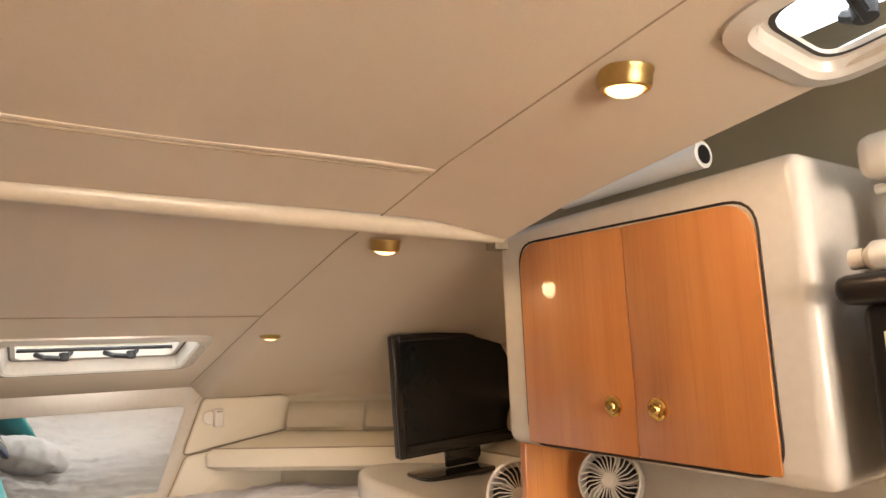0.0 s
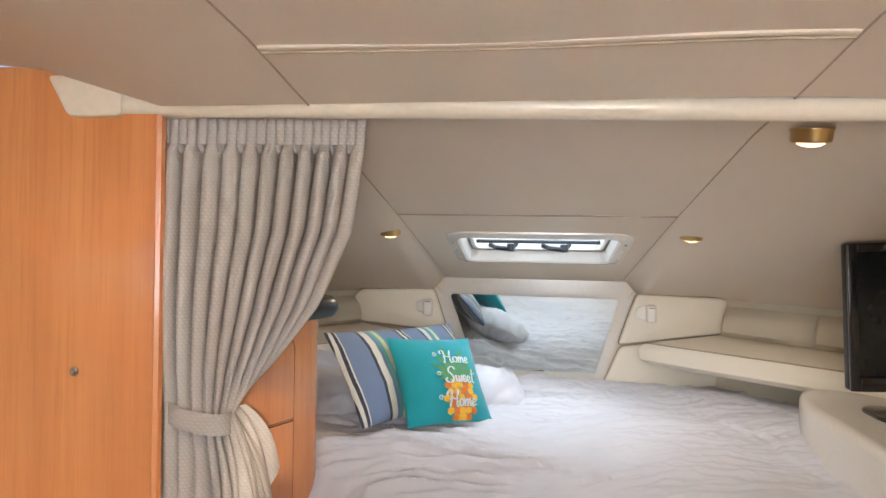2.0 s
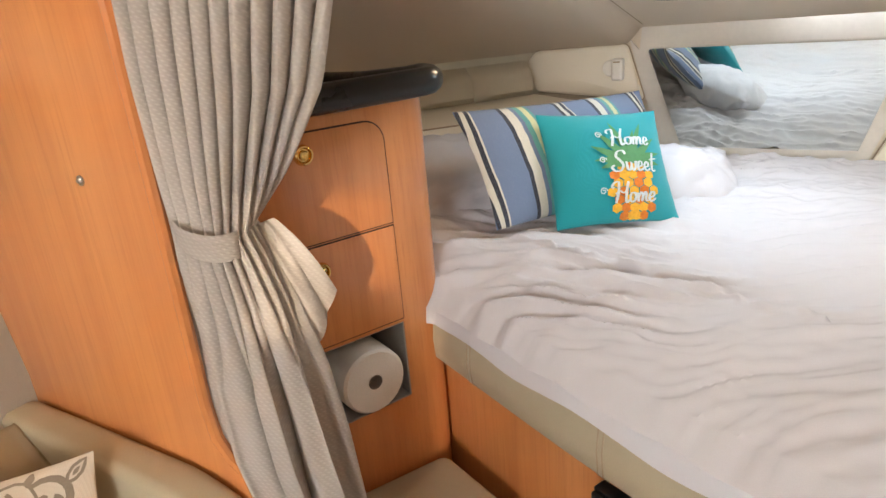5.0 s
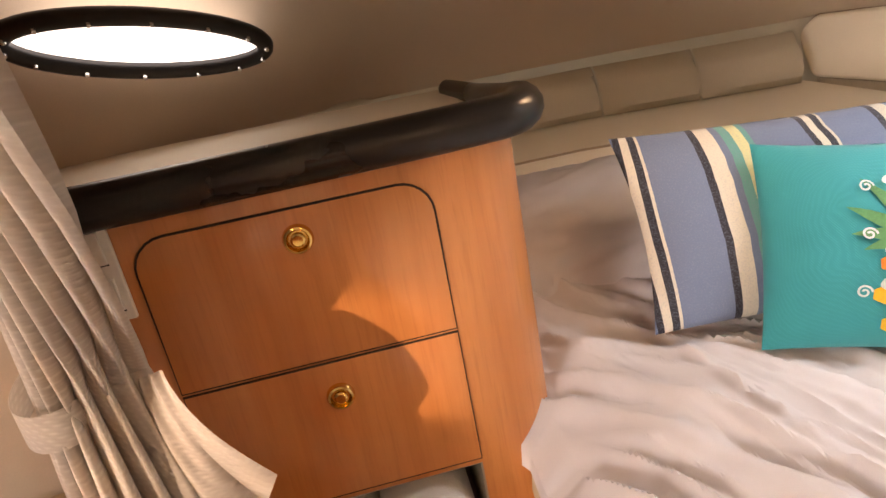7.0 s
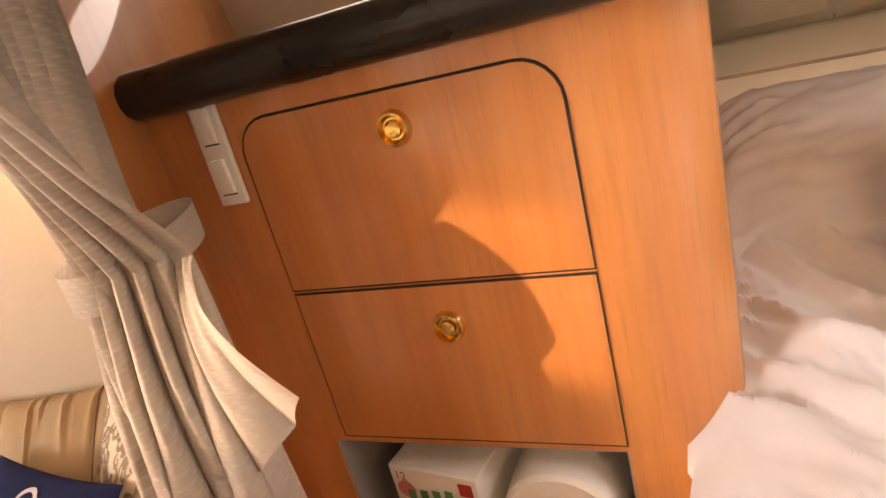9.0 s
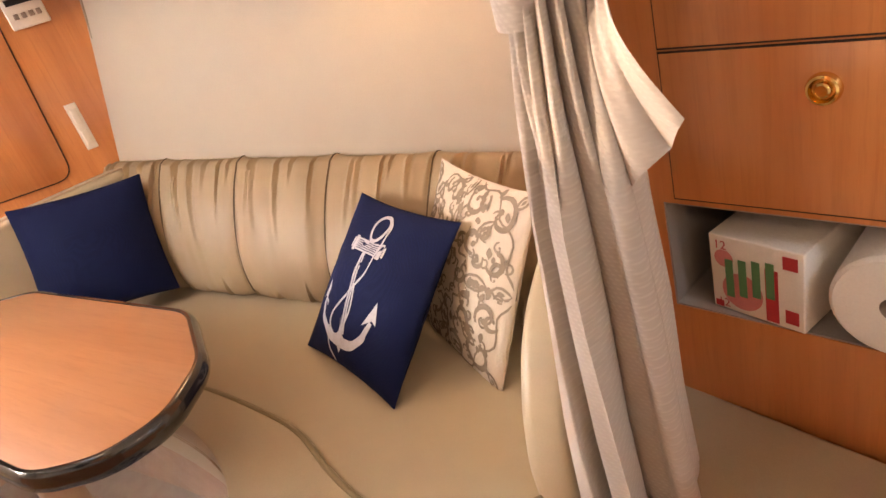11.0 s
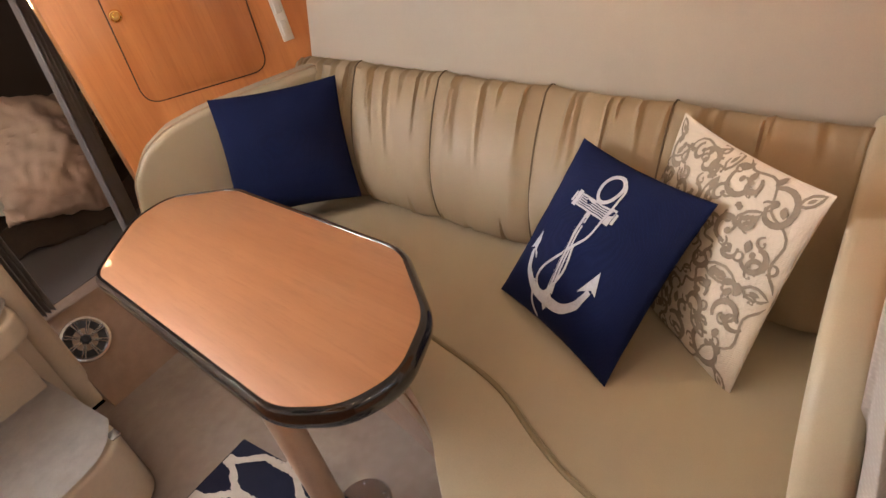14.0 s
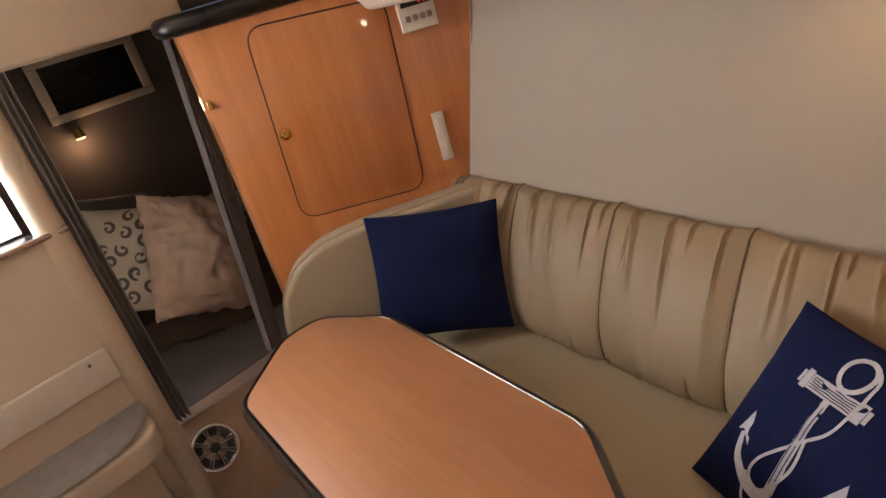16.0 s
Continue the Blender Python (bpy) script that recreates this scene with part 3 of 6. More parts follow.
# ---- hatches ----
def hatch(name, origin, ux, uy, w, h, label, arms):
    m = basis(origin, ux, uy)
    ob = thing(name, m, label, "hatch")
    q = 1.0 if w > 0.3 else 0.45
    dz, fl = (1.0, 0.045) if w > 0.3 else (0.25, 0.034)

    def ring(w0, h0, w1, h1, r0, r1, z0, z1):
        b = bmesh.new()
        A, B = rounded([(-w0, -h0), (w0, -h0), (w0, h0), (-w0, h0)], r0, 6), rounded([(-w1, -h1), (w1, -h1), (w1, h1), (-w1, h1)], r1, 6)
        k = len(A)
        va, vb = [b.verts.new((x, y, z0)) for x, y in A], [b.verts.new((x, y, z1)) for x, y in B]
        for i in range(k):
            j = (i + 1) % k
            b.faces.new((va[i], va[j], vb[j], vb[i]))
        return b
    flange = ring(w / 2 + fl, h / 2 + fl, w / 2 + 0.008, h / 2 + 0.008, 0.075, 0.05, -0.004, -0.010)
    joined(flange, ring(w / 2 + 0.008, h / 2 + 0.008, w / 2, h / 2, 0.05, 0.045, -0.010, -0.004))
    joined(flange, ring(w / 2 + fl + 0.002, h / 2 + fl + 0.002, w / 2 + fl, h / 2 + fl, 0.075, 0.075, 0.004, -0.004))
    bmesh.ops.remove_doubles(flange, verts=flange.verts, dist=1e-5)
    part("flange", flange, GELCOAT, ob)
    throat = ring(w / 2, h / 2, w / 2 - 0.012 * q, h / 2 - 0.012 * q, 0.045, 0.04, -0.004, 0.035 * dz)
    joined(throat, ring(w / 2 - 0.012 * q, h / 2 - 0.012 * q, w / 2 - 0.03 * q, h / 2 - 0.03 * q, 0.04, 0.035, 0.035 * dz, 0.037 * dz))
    joined(throat, ring(w / 2 - 0.03 * q, h / 2 - 0.03 * q, w / 2 - 0.036 * q, h / 2 - 0.036 * q, 0.035, 0.03, 0.037 * dz, 0.075 * dz))
    bmesh.ops.remove_doubles(throat, verts=throat.verts, dist=1e-4)
    part("throat", throat, GELCOAT, ob)
    seal = ring(w / 2 - 0.012, h / 2 - 0.012, w / 2 - 0.018, h / 2 - 0.018, 0.04, 0.04, 0.0345 * dz, 0.033 * dz)
    part("seal", seal, BLACK, ob)
    part("pane", box(-w / 2 + 0.02 * q, w / 2 - 0.02 * q, -h / 2 + 0.02 * q, h / 2 - 0.02 * q, 0.076 * dz, 0.076 * dz + 0.01), GLASS, ob).visible_shadow = False
    for sx in (-1, 1):
        for sy in (-0.6, 0.0, 0.6):
            part("screw", lathe([(0, -0.011), (0.004, -0.011), (0.0055, -0.008)], 10, m=Matrix.Translation((sx * (w / 2 + fl * 0.62), sy * h / 2, 0.001))), CHROME, ob)
    for x in arms:
        arm = tube([(x, -h / 2 + 0.05, 0.052), (x + 0.02, -h / 2 + 0.08, 0.024), (x + 0.075, -h / 2 + 0.09, 0.028), (x + 0.10, -h / 2 + 0.06, 0.045)], 0.009, 8)
        joined(arm, lathe([(0, -0.012), (0.014, -0.012), (0.016, 0.012), (0, 0.012)], 12, m=Matrix.Translation((x + 0.02, -h / 2 + 0.08, 0.03))))
        part("latch_arm", arm, BLACK, ob)
    if len(arms) > 1:
        part("cross_bar", tube([(-w / 2 + 0.03, -h / 2 + 0.075, 0.056), (w / 2 - 0.03, -h / 2 + 0.075, 0.056)], 0.007, 8), BLACK, ob)
    return ob


hatch("bow_hatch", (0.25, 2.64, ceil_z(2.64)), (-1, 0, 0), (0, -1, 0.23), 0.53, 0.385, "white-framed bow hatch with dark latch arms, bright daylight above", (-0.12, 0.08))
hatch("side_hatch", (0.866, 0.50, ceil_z(0.50) - 0.019), (-1, 0, 0.12), (0, -1, 0.11), 0.185, 0.40, "white-framed side hatch with a dark arm, bright daylight above", (-0.06,))


# ---- bow berth ----
mirror = thing("bow_mirror", basis((0, 3.205, 1.10), (1, 0, 0), (0, -0.17, 1)), "trapezoid mirror set into the bow bulkhead above the bed", "mirror")
part("glass", prism(rounded([(-0.135, 0.212), (0.605, 0.207), (0.498, -0.20), (0.0, -0.20)], 0.02), -0.006, 0.004), MIRROR, mirror)


def pad_panel(name, pts, m, t, mat, label, r=0.014):
    ob = thing(name, m, label, "padded panel", "padded bow panels")
    part("pad", prism(rounded(pts, 0.02, 4), 0, t, r, 3), mat, ob)
    part("welt", tube([(x, y, t * 0.35) for x, y in rounded(pts, 0.02, 4)], 0.004, 6, closed=True), SEAM, ob)
    return ob


FB = lambda y: basis((0, y, 0), (1, 0, 0), (0, 0, 1))
pad_panel("bow_pad", [(0.685, 1.325), (1.05, 1.315), (1.085, 1.27), (1.05, 1.165), (0.61, 1.10)], FB(3.232), 0.028, LINER_SIDE, "cream padded panel on the bow bulkhead")
pad_panel("bow_pad", [(-0.215, 1.325), (-0.56, 1.315), (-0.60, 1.27), (-0.56, 1.165), (-0.15, 1.13)][::-1], FB(3.232), 0.028, LINER_SIDE, "cream padded panel on the bow bulkhead")
pad_panel("bow_pad", [(0.62, 1.09), (1.04, 1.15), (1.1, 1.12), (1.1, 0.85), (0.52, 0.85)], FB(3.233), 0.02, LINER_SIDE, "cream padded panel on the bow bulkhead")


def bow_light(x):
    ob = thing("bow_reading_light", FB(3.205) @ Matrix.Translation((x, 1.245, 0)), "ivory swivel reading light on the bow bulkhead", "lamp", "bow reading lights")
    part("base", lathe([(0, 0.012), (0.026, 0.011), (0.030, 0.0)], 20, m=Matrix.Translation((-0.025, 0, 0))), WHITE, ob)
    part("body", box(-0.012, 0.028, -0.04, 0.036, 0.008, 0.045, 0.008), WHITE, ob)
    part("switch", box(-0.004, 0.02, 0.022, 0.027, 0.045, 0.047), SEAM, ob)


bow_light(0.735)
bow_light(-0.245)


def along_hull(sgn, y, inset, z):
    return Vector((CX + sgn * (half_beam(y, sgn) - 0.10 * max(0, 1.31 - z) - inset), y, z))


def shelf_cushions(sgn):
    """Cushioned band and shelf along the hull side."""
    band = thing("hull_band", pose(0, 0, 0), "cream quilted vinyl band along the hull side", "padded panel", "quilted hull bands")
    y0 = 2.15 if sgn < 0 else 1.75
    ys = steps(y0, 3.14, 5)
    for a, b2 in zip(ys, ys[1:]):
        seg = surface(lambda u, v, a=a, b2=b2: along_hull(sgn, a + (b2 - a) * u, 0.070 + 0.05 * (1 - (2 * u - 1) ** 8) * (1 - (2 * v - 1) ** 4) - 0.012 * v, 1.165 + 0.125 * v),
                      steps(0.01, 0.99, 8), steps(0, 1, 6), 0.006)
        part("segment", seg, LINER_SIDE, band)
    shelf = thing("hull_shelf", pose(0, 0, 0), "cream padded shelf along the hull side over the bed", "shelf")
    ys = steps(y0, 3.18, 16)
    prof = [(0.0, 1.165), (0.15, 1.125), (0.185, 1.115), (0.20, 1.09), (0.195, 1.045), (0.17, 1.025), (0.05, 1.02), (0.0, 1.02)]
    for name, lo, hi in (("top_pad", 0, 2), ("front_roll", 2, 5), ("underside", 5, 7)):
        b = bmesh.new()
        rows = []
        for y in ys:
            f = 1.0 if y < 2.6 else 1.0 + (y - 2.6) * 1.3
            rows.append([b.verts.new(along_hull(sgn, y, 0.012 + d * f, z)) for d, z in prof[lo:hi + 1]])
        for r0, r1 in zip(rows, rows[1:]):
            for i in range(hi - lo):
                b.faces.new((r0[i], r0[i + 1], r1[i + 1], r1[i]))
        bmesh.ops.recalc_face_normals(b, faces=b.faces)
        part(name, b, LINER_SIDE, shelf)
    part("welt", tube([along_hull(sgn, y, 0.012 + 0.185 * (1.0 if y < 2.6 else 1.0 + (y - 2.6) * 1.3), 1.117) for y in ys], 0.003, 6), SEAM, shelf)


shelf_cushions(1)
shelf_cushions(-1)

# bed: base, front bolster, mattress with its sheet
BED_FRONT = [(-0.345, 2.025), (0.09, 1.80), (0.456, 1.632), (0.645, 1.55), (0.95, 1.50)]
bed = thing("berth", pose(0, 0, 0), "unmade bow berth with a rumpled white sheet over a tan bolster", "bed")
back = [(1.42, 1.6), (1.52, 2.1), (1.33, 2.7), (1.02, 3.2), (-0.55, 3.2), (-0.80, 2.75), (-0.9, 2.3), (-0.42, 2.12)]
inner = [(x + 0.02, y + 0.045) for x, y in BED_FRONT]
part("base", prism(inner + back, 0.0, 0.69), CHERRY, bed, "cherry veneer front")
part("mattress", prism([(x, y + 0.03) for x, y in BED_FRONT] + back, 0.69, 0.82), SEAT, bed)
bol = bmesh.new()
line = smooth_line([(x, y, 0) for x, y in BED_FRONT], 8)
prof = [(0.03, 0.672), (0.0, 0.672), (-0.016, 0.69), (-0.02, 0.74), (-0.014, 0.795), (0.004, 0.812), (0.05, 0.812)]
rows = []
for i, p in enumerate(line):
    d = (line[min(i + 1, len(line) - 1)] - line[max(i - 1, 0)]).normalized()
    nrm = Vector((-d.y, d.x, 0))
    rows.append([bol.verts.new((p.x + nrm.x * a, p.y + nrm.y * a, z)) for a, z in prof])
for r0, r1 in zip(rows, rows[1:]):
    for i in range(len(prof) - 1):
        bol.faces.new((r0[i], r0[i + 1], r1[i + 1], r1[i]))
part("front_bolster", bol, SEAT, bed, "tan vinyl front bolster")
for i in range(3, len(line), 6):
    p = line[i]
    d = (line[min(i + 1, len(line) - 1)] - line[max(i - 1, 0)]).normalized()
    nrm = Vector((-d.y, d.x, 0))
    for off in (-0.006, 0.006):
        part("stitching", tube([p + d * off + nrm * a + Vector((0, 0, z)) for a, z in prof[1:6]], 0.0018, 5), SEAM, bed)


def front_y(x):
    return float(np.interp(x, [p[0] for p in BED_FRONT], [p[1] for p in BED_FRONT]))


def sheet_point(u, v):
    """u across from port to starboard, v from the front edge to the bow."""
    yb = 3.20
    x_front = -0.41 + u * 1.67
    yf = front_y(min(max(x_front, -0.345), 0.95)) + 0.012
    hbp = lambda y: CX - half_beam(y) + 0.05
    y = yf + (yb - yf) * v
    lo, hi = max(hbp(y), min(-0.43, -0.40 - (y - 2.05) * 2.6)), CX + half_beam(y, 1) - 0.05
    x = lo + (hi - lo) * u if v > 0 else x_front
    f = min(1.0, v * 6)
    x = x_front * (1 - f) + x * f
    z = 0.835 + 0.075 * min(1, v * 5) ** 0.6 + 0.05 * max(0, v - 0.45)
    z += 0.030 * noise.noise((x * 2.1, y * 2.3, 1.0))
    wob = 0.10 * noise.noise((x * 2.2, y * 2.2, 4)) + 0.03 * noise.noise((x * 6, y * 6, 14))
    along, across = x * 0.97 + y * 0.25, y * 0.97 - x * 0.25 + wob
    fade = 0.6 + 0.35 * noise.noise((x * 1.7, y * 1.7, 21))
    calm = 1.0 - 0.45 * max(0.0, min(1.0, (x + 0.02) / 0.45))
    z += 0.024 * calm * (0.3 - abs(noise.noise((along * 1.6, across * 8.0, 5.0))))
    z += 0.030 * calm * (0.3 - abs(noise.noise((along * 2.6, across * 17.0, 9.0)))) * (0.6 + fade)
    z += 0.019 * calm * (0.3 - abs(noise.noise((along * 5.0, across * 36.0, 2.0)))) * (0.5 + fade)
    diag = x * 0.62 + y * 0.78 + 0.08 * noise.noise((x * 3, y * 3, 11))
    z += 0.030 * (0.3 - abs(noise.noise((diag * 2.4, (y * 0.62 - x * 0.78) * 10.0, 15.0)))) * max(0.0, 1.1 - fade)
    z += 0.016 * calm * (0.3 - abs(noise.noise((x * 19.0 + 3 * wob, y * 24.0, 19.0)))) * max(0.0, v + 0.3)
    # the gathered seam that crosses the sheet
    ridge = (y - 2.244) + 0.30 * (x + 0.173) + 0.02 * noise.noise((x * 9, 3, 3))
    if -0.25 < x < 0.45:
        z += 0.016 * math.exp(-(ridge / 0.011) ** 2) * (0.7 + 0.8 * noise.noise((x * 42, 0, 8)))
    # heaped cloth behind the drawer cabinet
    z += 0.11 * math.exp(-((x + 0.72) / 0.22) ** 2 - ((y - 2.42) / 0.22) ** 2)
    if u > 0.75:
        z += 0.05 * math.exp(-((u - 0.86) / 0.08) ** 2 - ((v - 0.55) / 0.22) ** 2)
    if v <= 0.0:
        z = 0.785 + 0.014 * noise.noise((x * 6, 0, 0))
        y = yf - 0.034
    elif v < 0.012:
        z = 0.822 + 0.008 * noise.noise((x * 14, 0, 0))
        y = yf - 0.030
    return x, y, z


sheet = surface(sheet_point, steps(0, 1, 230), [0, 0.006] + steps(0.02, 1, 260))
part("sheet", sheet, SHEET, bed, "rumpled white cotton sheet")

# folding flap on the bed front
d1 = (Vector((0.645, 1.55, 0)) - Vector((0.09, 1.80, 0))).normalized()
nrm = Vector((d1.y, -d1.x, 0))
flap = thing("folding_flap", basis(Vector((0.13, 1.80, 0.655)) + nrm * 0.002, d1, (0, 0, 1)), "black-framed cherry refrigerator front under the bed", "refrigerator")
part("door", box(0.012, 0.50, -0.60, -0.03, 0.0, 0.014, 0.002), CHERRY_UP, flap)
part("frame", joined(box(0.0, 0.51, -0.028, 0.0, 0.0, 0.03, 0.004), box(0.0, 0.012, -0.62, -0.02, 0.0, 0.022, 0.002)), BLACK, flap)
part("hinge", box(0.004, 0.05, -0.022, -0.004, 0.03, 0.042, 0.004), BLACK, flap)
part("hinge", box(0.40, 0.46, -0.03, -0.004, 0.03, 0.045, 0.004), BLACK, flap)

# seat in front of the drawers
foot = thing("corner_bench", pose(0, 0, 0), "tan vinyl seat cushion between drawers and bed", "seat")
fpts = rounded([(-0.60, 1.49), (-0.235, 1.485), (-0.195, 1.47), (-0.06, 1.375), (-0.01, 1.40), (0.085, 1.80), (-0.335, 1.985)], 0.03)
part("cushion", prism(fpts, 0.32, 0.425, 0.022, 4), SEAT, foot)
part("base", prism([(-0.60, 1.50), (-0.12, 1.48), (0.05, 1.80), (-0.34, 1.97)], 0.0, 0.32), CHERRY, foot)
part("welt", tube([(x, y, 0.402) for x, y in fpts], 0.004, 6, closed=True), SEAM, foot)
for off in (0.0, 0.013):
    part("stitching", tube([(-0.232 + 0.1 * t + off, 1.493 + 0.36 * t, 0.4255) for t in steps(0, 1, 10)], 0.0022, 6), SEAM, foot)

# ---- drawer cabinet ----
CO, CD = Vector((-0.553, 1.567, 0)), Vector((0.398, 0.917, 0)).normalized()
CM = basis(CO, CD, (0, 0, 1))
cab = thing("drawer_cabinet", CM, "cherry drawer cabinet with black padded rim beside the bed", "cabinet")


def cs(x, y):
    q = Vector((x, y, 0)) - CO
    return q.dot(CD), q.x * CD.y - q.y * CD.x


corner = smooth_line([(0.455, 0.0, 0), (0.505, -0.008, 0), (0.537, -0.035, 0), (0.546, -0.075, 0), (0.543, -0.25, 0)], 5)
outline = [(-0.12, 0.0)] + [(p.x, p.y) for p in corner] + [(0.54, -0.62), (-0.30, -0.62)]
NX0, NX1, NZ0, NZ1 = -0.006, 0.412, 0.612, 0.812


def cab_slab(z0, z1):
    b = bmesh.new()
    pts3 = outline
    lo, hi = [b.verts.new((x, z0, y)) for x, y in pts3], [b.verts.new((x, z1, y)) for x, y in pts3]
    for i in range(len(pts3)):
        j = (i + 1) % len(pts3)
        b.faces.new((lo[i], lo[j], hi[j], hi[i]))
    b.faces.new(hi), b.faces.new(lo[::-1])
    bmesh.ops.recalc_face_normals(b, faces=b.faces)
    return b


part("plinth", cab_slab(0.0, NZ0), CHERRY_UP, cab)
part("upper_body", cab_slab(NZ1, 1.322), CHERRY_UP, cab)
for pts in ([(-0.12, 0), (NX0, 0), (NX0, -0.62), (-0.30, -0.62)], [(NX1, 0)] + outline[1:-1] + [(NX1, -0.62)]):
    b = bmesh.new()
    lo, hi = [b.verts.new((x, NZ0, y)) for x, y in pts], [b.verts.new((x, NZ1, y)) for x, y in pts]
    for i in range(len(pts)):
        j = (i + 1) % len(pts)
        b.faces.new((lo[i], lo[j], hi[j], hi[i]))
    bmesh.ops.recalc_face_normals(b, faces=b.faces)
    part("side_cheek", b, CHERRY_UP, cab)
GREY_LAM = plain("grey_laminate", (.30, .28, .26), 0.6)
part("niche_floor", box(NX0 + .003, NX1 - .003, NZ0, NZ0 + .003, -.35, -.002), GREY_LAM, cab, "grey laminate niche floor")
part("niche_ceiling", box(NX0 + .003, NX1 - .003, NZ1 - .003, NZ1, -.35, -.002), GREY_LAM, cab)
part("niche_side", box(NX0, NX0 + .003, NZ0, NZ1, -.35, -.002), GREY_LAM, cab)
part("niche_side", box(NX1 - .003, NX1, NZ0, NZ1, -.35, -.002), GREY_LAM, cab)
part("niche_back", box(NX0, NX1, NZ0, NZ1, -.353, -.35), GREY_LAM, cab)


def knob(parent, x, y, z, r=0.021):
    return part("knob", lathe([(0, 0.010), (r * .34, 0.0105), (r * .46, 0.0085), (r * .50, 0.003), (r * .60, 0.003), (r * .74, 0.009), (r * .88, 0.008), (r * .98, 0.003), (r, 0.0)], 24, m=Matrix.Translation((x, y, z))), BRASS, parent, "brass push knob")


def drawer(name, pts, kx, kz):
    d = part(name, prism(pts, -0.012, 0.0035, 0.0025, 2), CHERRY_UP, cab)
    knob(d, kx, kz, 0.0035)
    part("gap", tube([(x, y, 0.0012) for x, y in pts], 0.0021, 6, closed=True), RUBBER, d)
    return d


def round_top(x0, x1, z0, z1, r):
    return [(x0, z0), (x1, z0)] + [(x1 - r + r * math.sin(a), z1 - r + r * math.cos(a)) for a in [math.pi / 2 * (1 - i / 6) for i in range(7)]] + \
           [(x0 + r - r * math.cos(a), z1 - r + r * math.sin(a)) for a in [math.pi / 2 * (1 - i / 6) for i in range(7)]]


drawer("door_upper", round_top(0.016, 0.412, 1.056, 1.283, 0.045), 0.226, 1.241)
drawer("door_lower", [(0.016, 0.822), (0.412, 0.822), (0.412, 1.050), (0.016, 1.050)], 0.226, 0.995)
rim_path = smooth_line([(-0.10, 1.340, 0.018), (0.25, 1.342, 0.018), (0.48, 1.345, 0.018), (0.54, 1.346, 0.002), (0.567, 1.347, -0.05), (0.568, 1.343, -0.14), (0.562, 1.335, -0.35), (0.55, 1.33, -0.55)], 8)
part("rim", tube(rim_path, [0.030] * (len(rim_path) - 22) + [0.030 - 0.010 * min(1, k / 12) for k in range(22)], 14), BLACK_PAD, cab, "black padded rim")
top = bmesh.new()
top.faces.new([top.verts.new((x, 1.325, y)) for x, y in outline])
part("top", top, LINER_SIDE, cab)

switch = thing("light_switch", CM @ Matrix.Translation((-0.020, 1.255, 0.001)), "ivory double rocker switch on the drawer cabinet", "switch", "ivory switches")
part("plate", box(-0.021, 0.021, -0.07, 0.07, 0, 0.008, 0.0025), WHITE, switch)
for dz in (-0.032, 0.032):
    part("rocker", prism([(0.008, dz - 0.022), (0.012, dz - 0.022), (0.016, dz + 0.022), (0.008, dz + 0.022)], -0.011, 0.011, 0.0015, 2, m=Matrix(((0, 0, 1, 0), (0, 1, 0, 0), (1, 0, 0, 0), (0, 0, 0, 1)))), WHITE, switch)
    part("slit", box(-0.0115, 0.0115, dz - 0.0245, dz - 0.0225, 0.0075, 0.0088), BLACK, switch)

towel = thing("paper_towel_roll", CM @ Matrix.Translation((0.312, NZ0 + 0.084, 0)), "white paper towel roll lying in the niche", "paper roll")
part("paper", lathe([(0.018, 0.012), (0.074, 0.012), (0.080, 0.006), (0.081, -0.02), (0.081, -0.25), (0.018, -0.25)], 32), PAPER, towel)
part("tube", lathe([(0.020, 0.010), (0.020, -0.2)], 20), CARD, towel)
part("core_end", lathe([(0.0, -0.02), (0.019, -0.02)], 20), CARD, towel)

BX = CM @ Matrix.Translation((0.128, NZ0 + 0.004, -0.005)) @ pose(0, 0, 0, 0, -9, 0)
sodabox = thing("drink_carton", BX, "white and red twelve-pack drinks carton in the niche", "carton")
part("card", box(-0.075, 0.075, 0.0, 0.140, -0.30, 0.0, 0.003), PAPER, sodabox)
for x0, x1, y0, y1 in ((0.016, 0.036, 0.005, 0.100), (0.046, 0.066, 0.012, 0.036), (0.044, 0.066, 0.108, 0.130), (-0.07, -0.056, 0.004, 0.016)):
    part("print_block", box(x0, x1, y0, y1, 0.0005, 0.0012), RED, sodabox, "red printed block")
pr = lathe([(0, 0), (0.034, 0)], 20, m=Matrix.Translation((-0.022, 0.044, 0.0014)))
joined(pr, lathe([(0, 0), (0.016, 0)], 16, m=Matrix.Translation((-0.05, 0.1, 0.0016))))
part("fruit_print", pr, PINK, sodabox)
pr = bmesh.new()
for i in range(4):
    box(-0.048 + i * 0.022, -0.035 + i * 0.022, 0.03 + i * 0.006, 0.10 + i * 0.004, 0.0018, 0.0024, bm=pr)
part("mark_print", pr, GREEN, sodabox, "green printed mark")
nm = letters("12", 0.022)
nm.transform(Matrix.Translation((-0.055, 0.123, 0.0015)))
part("number", nm, RED, sodabox, smooth=False)
nm = letters("12", 0.022)
nm.transform(Matrix.Translation((-0.055, 0.014, 0.0015)))
part("number", nm, RED, sodabox, smooth=False)

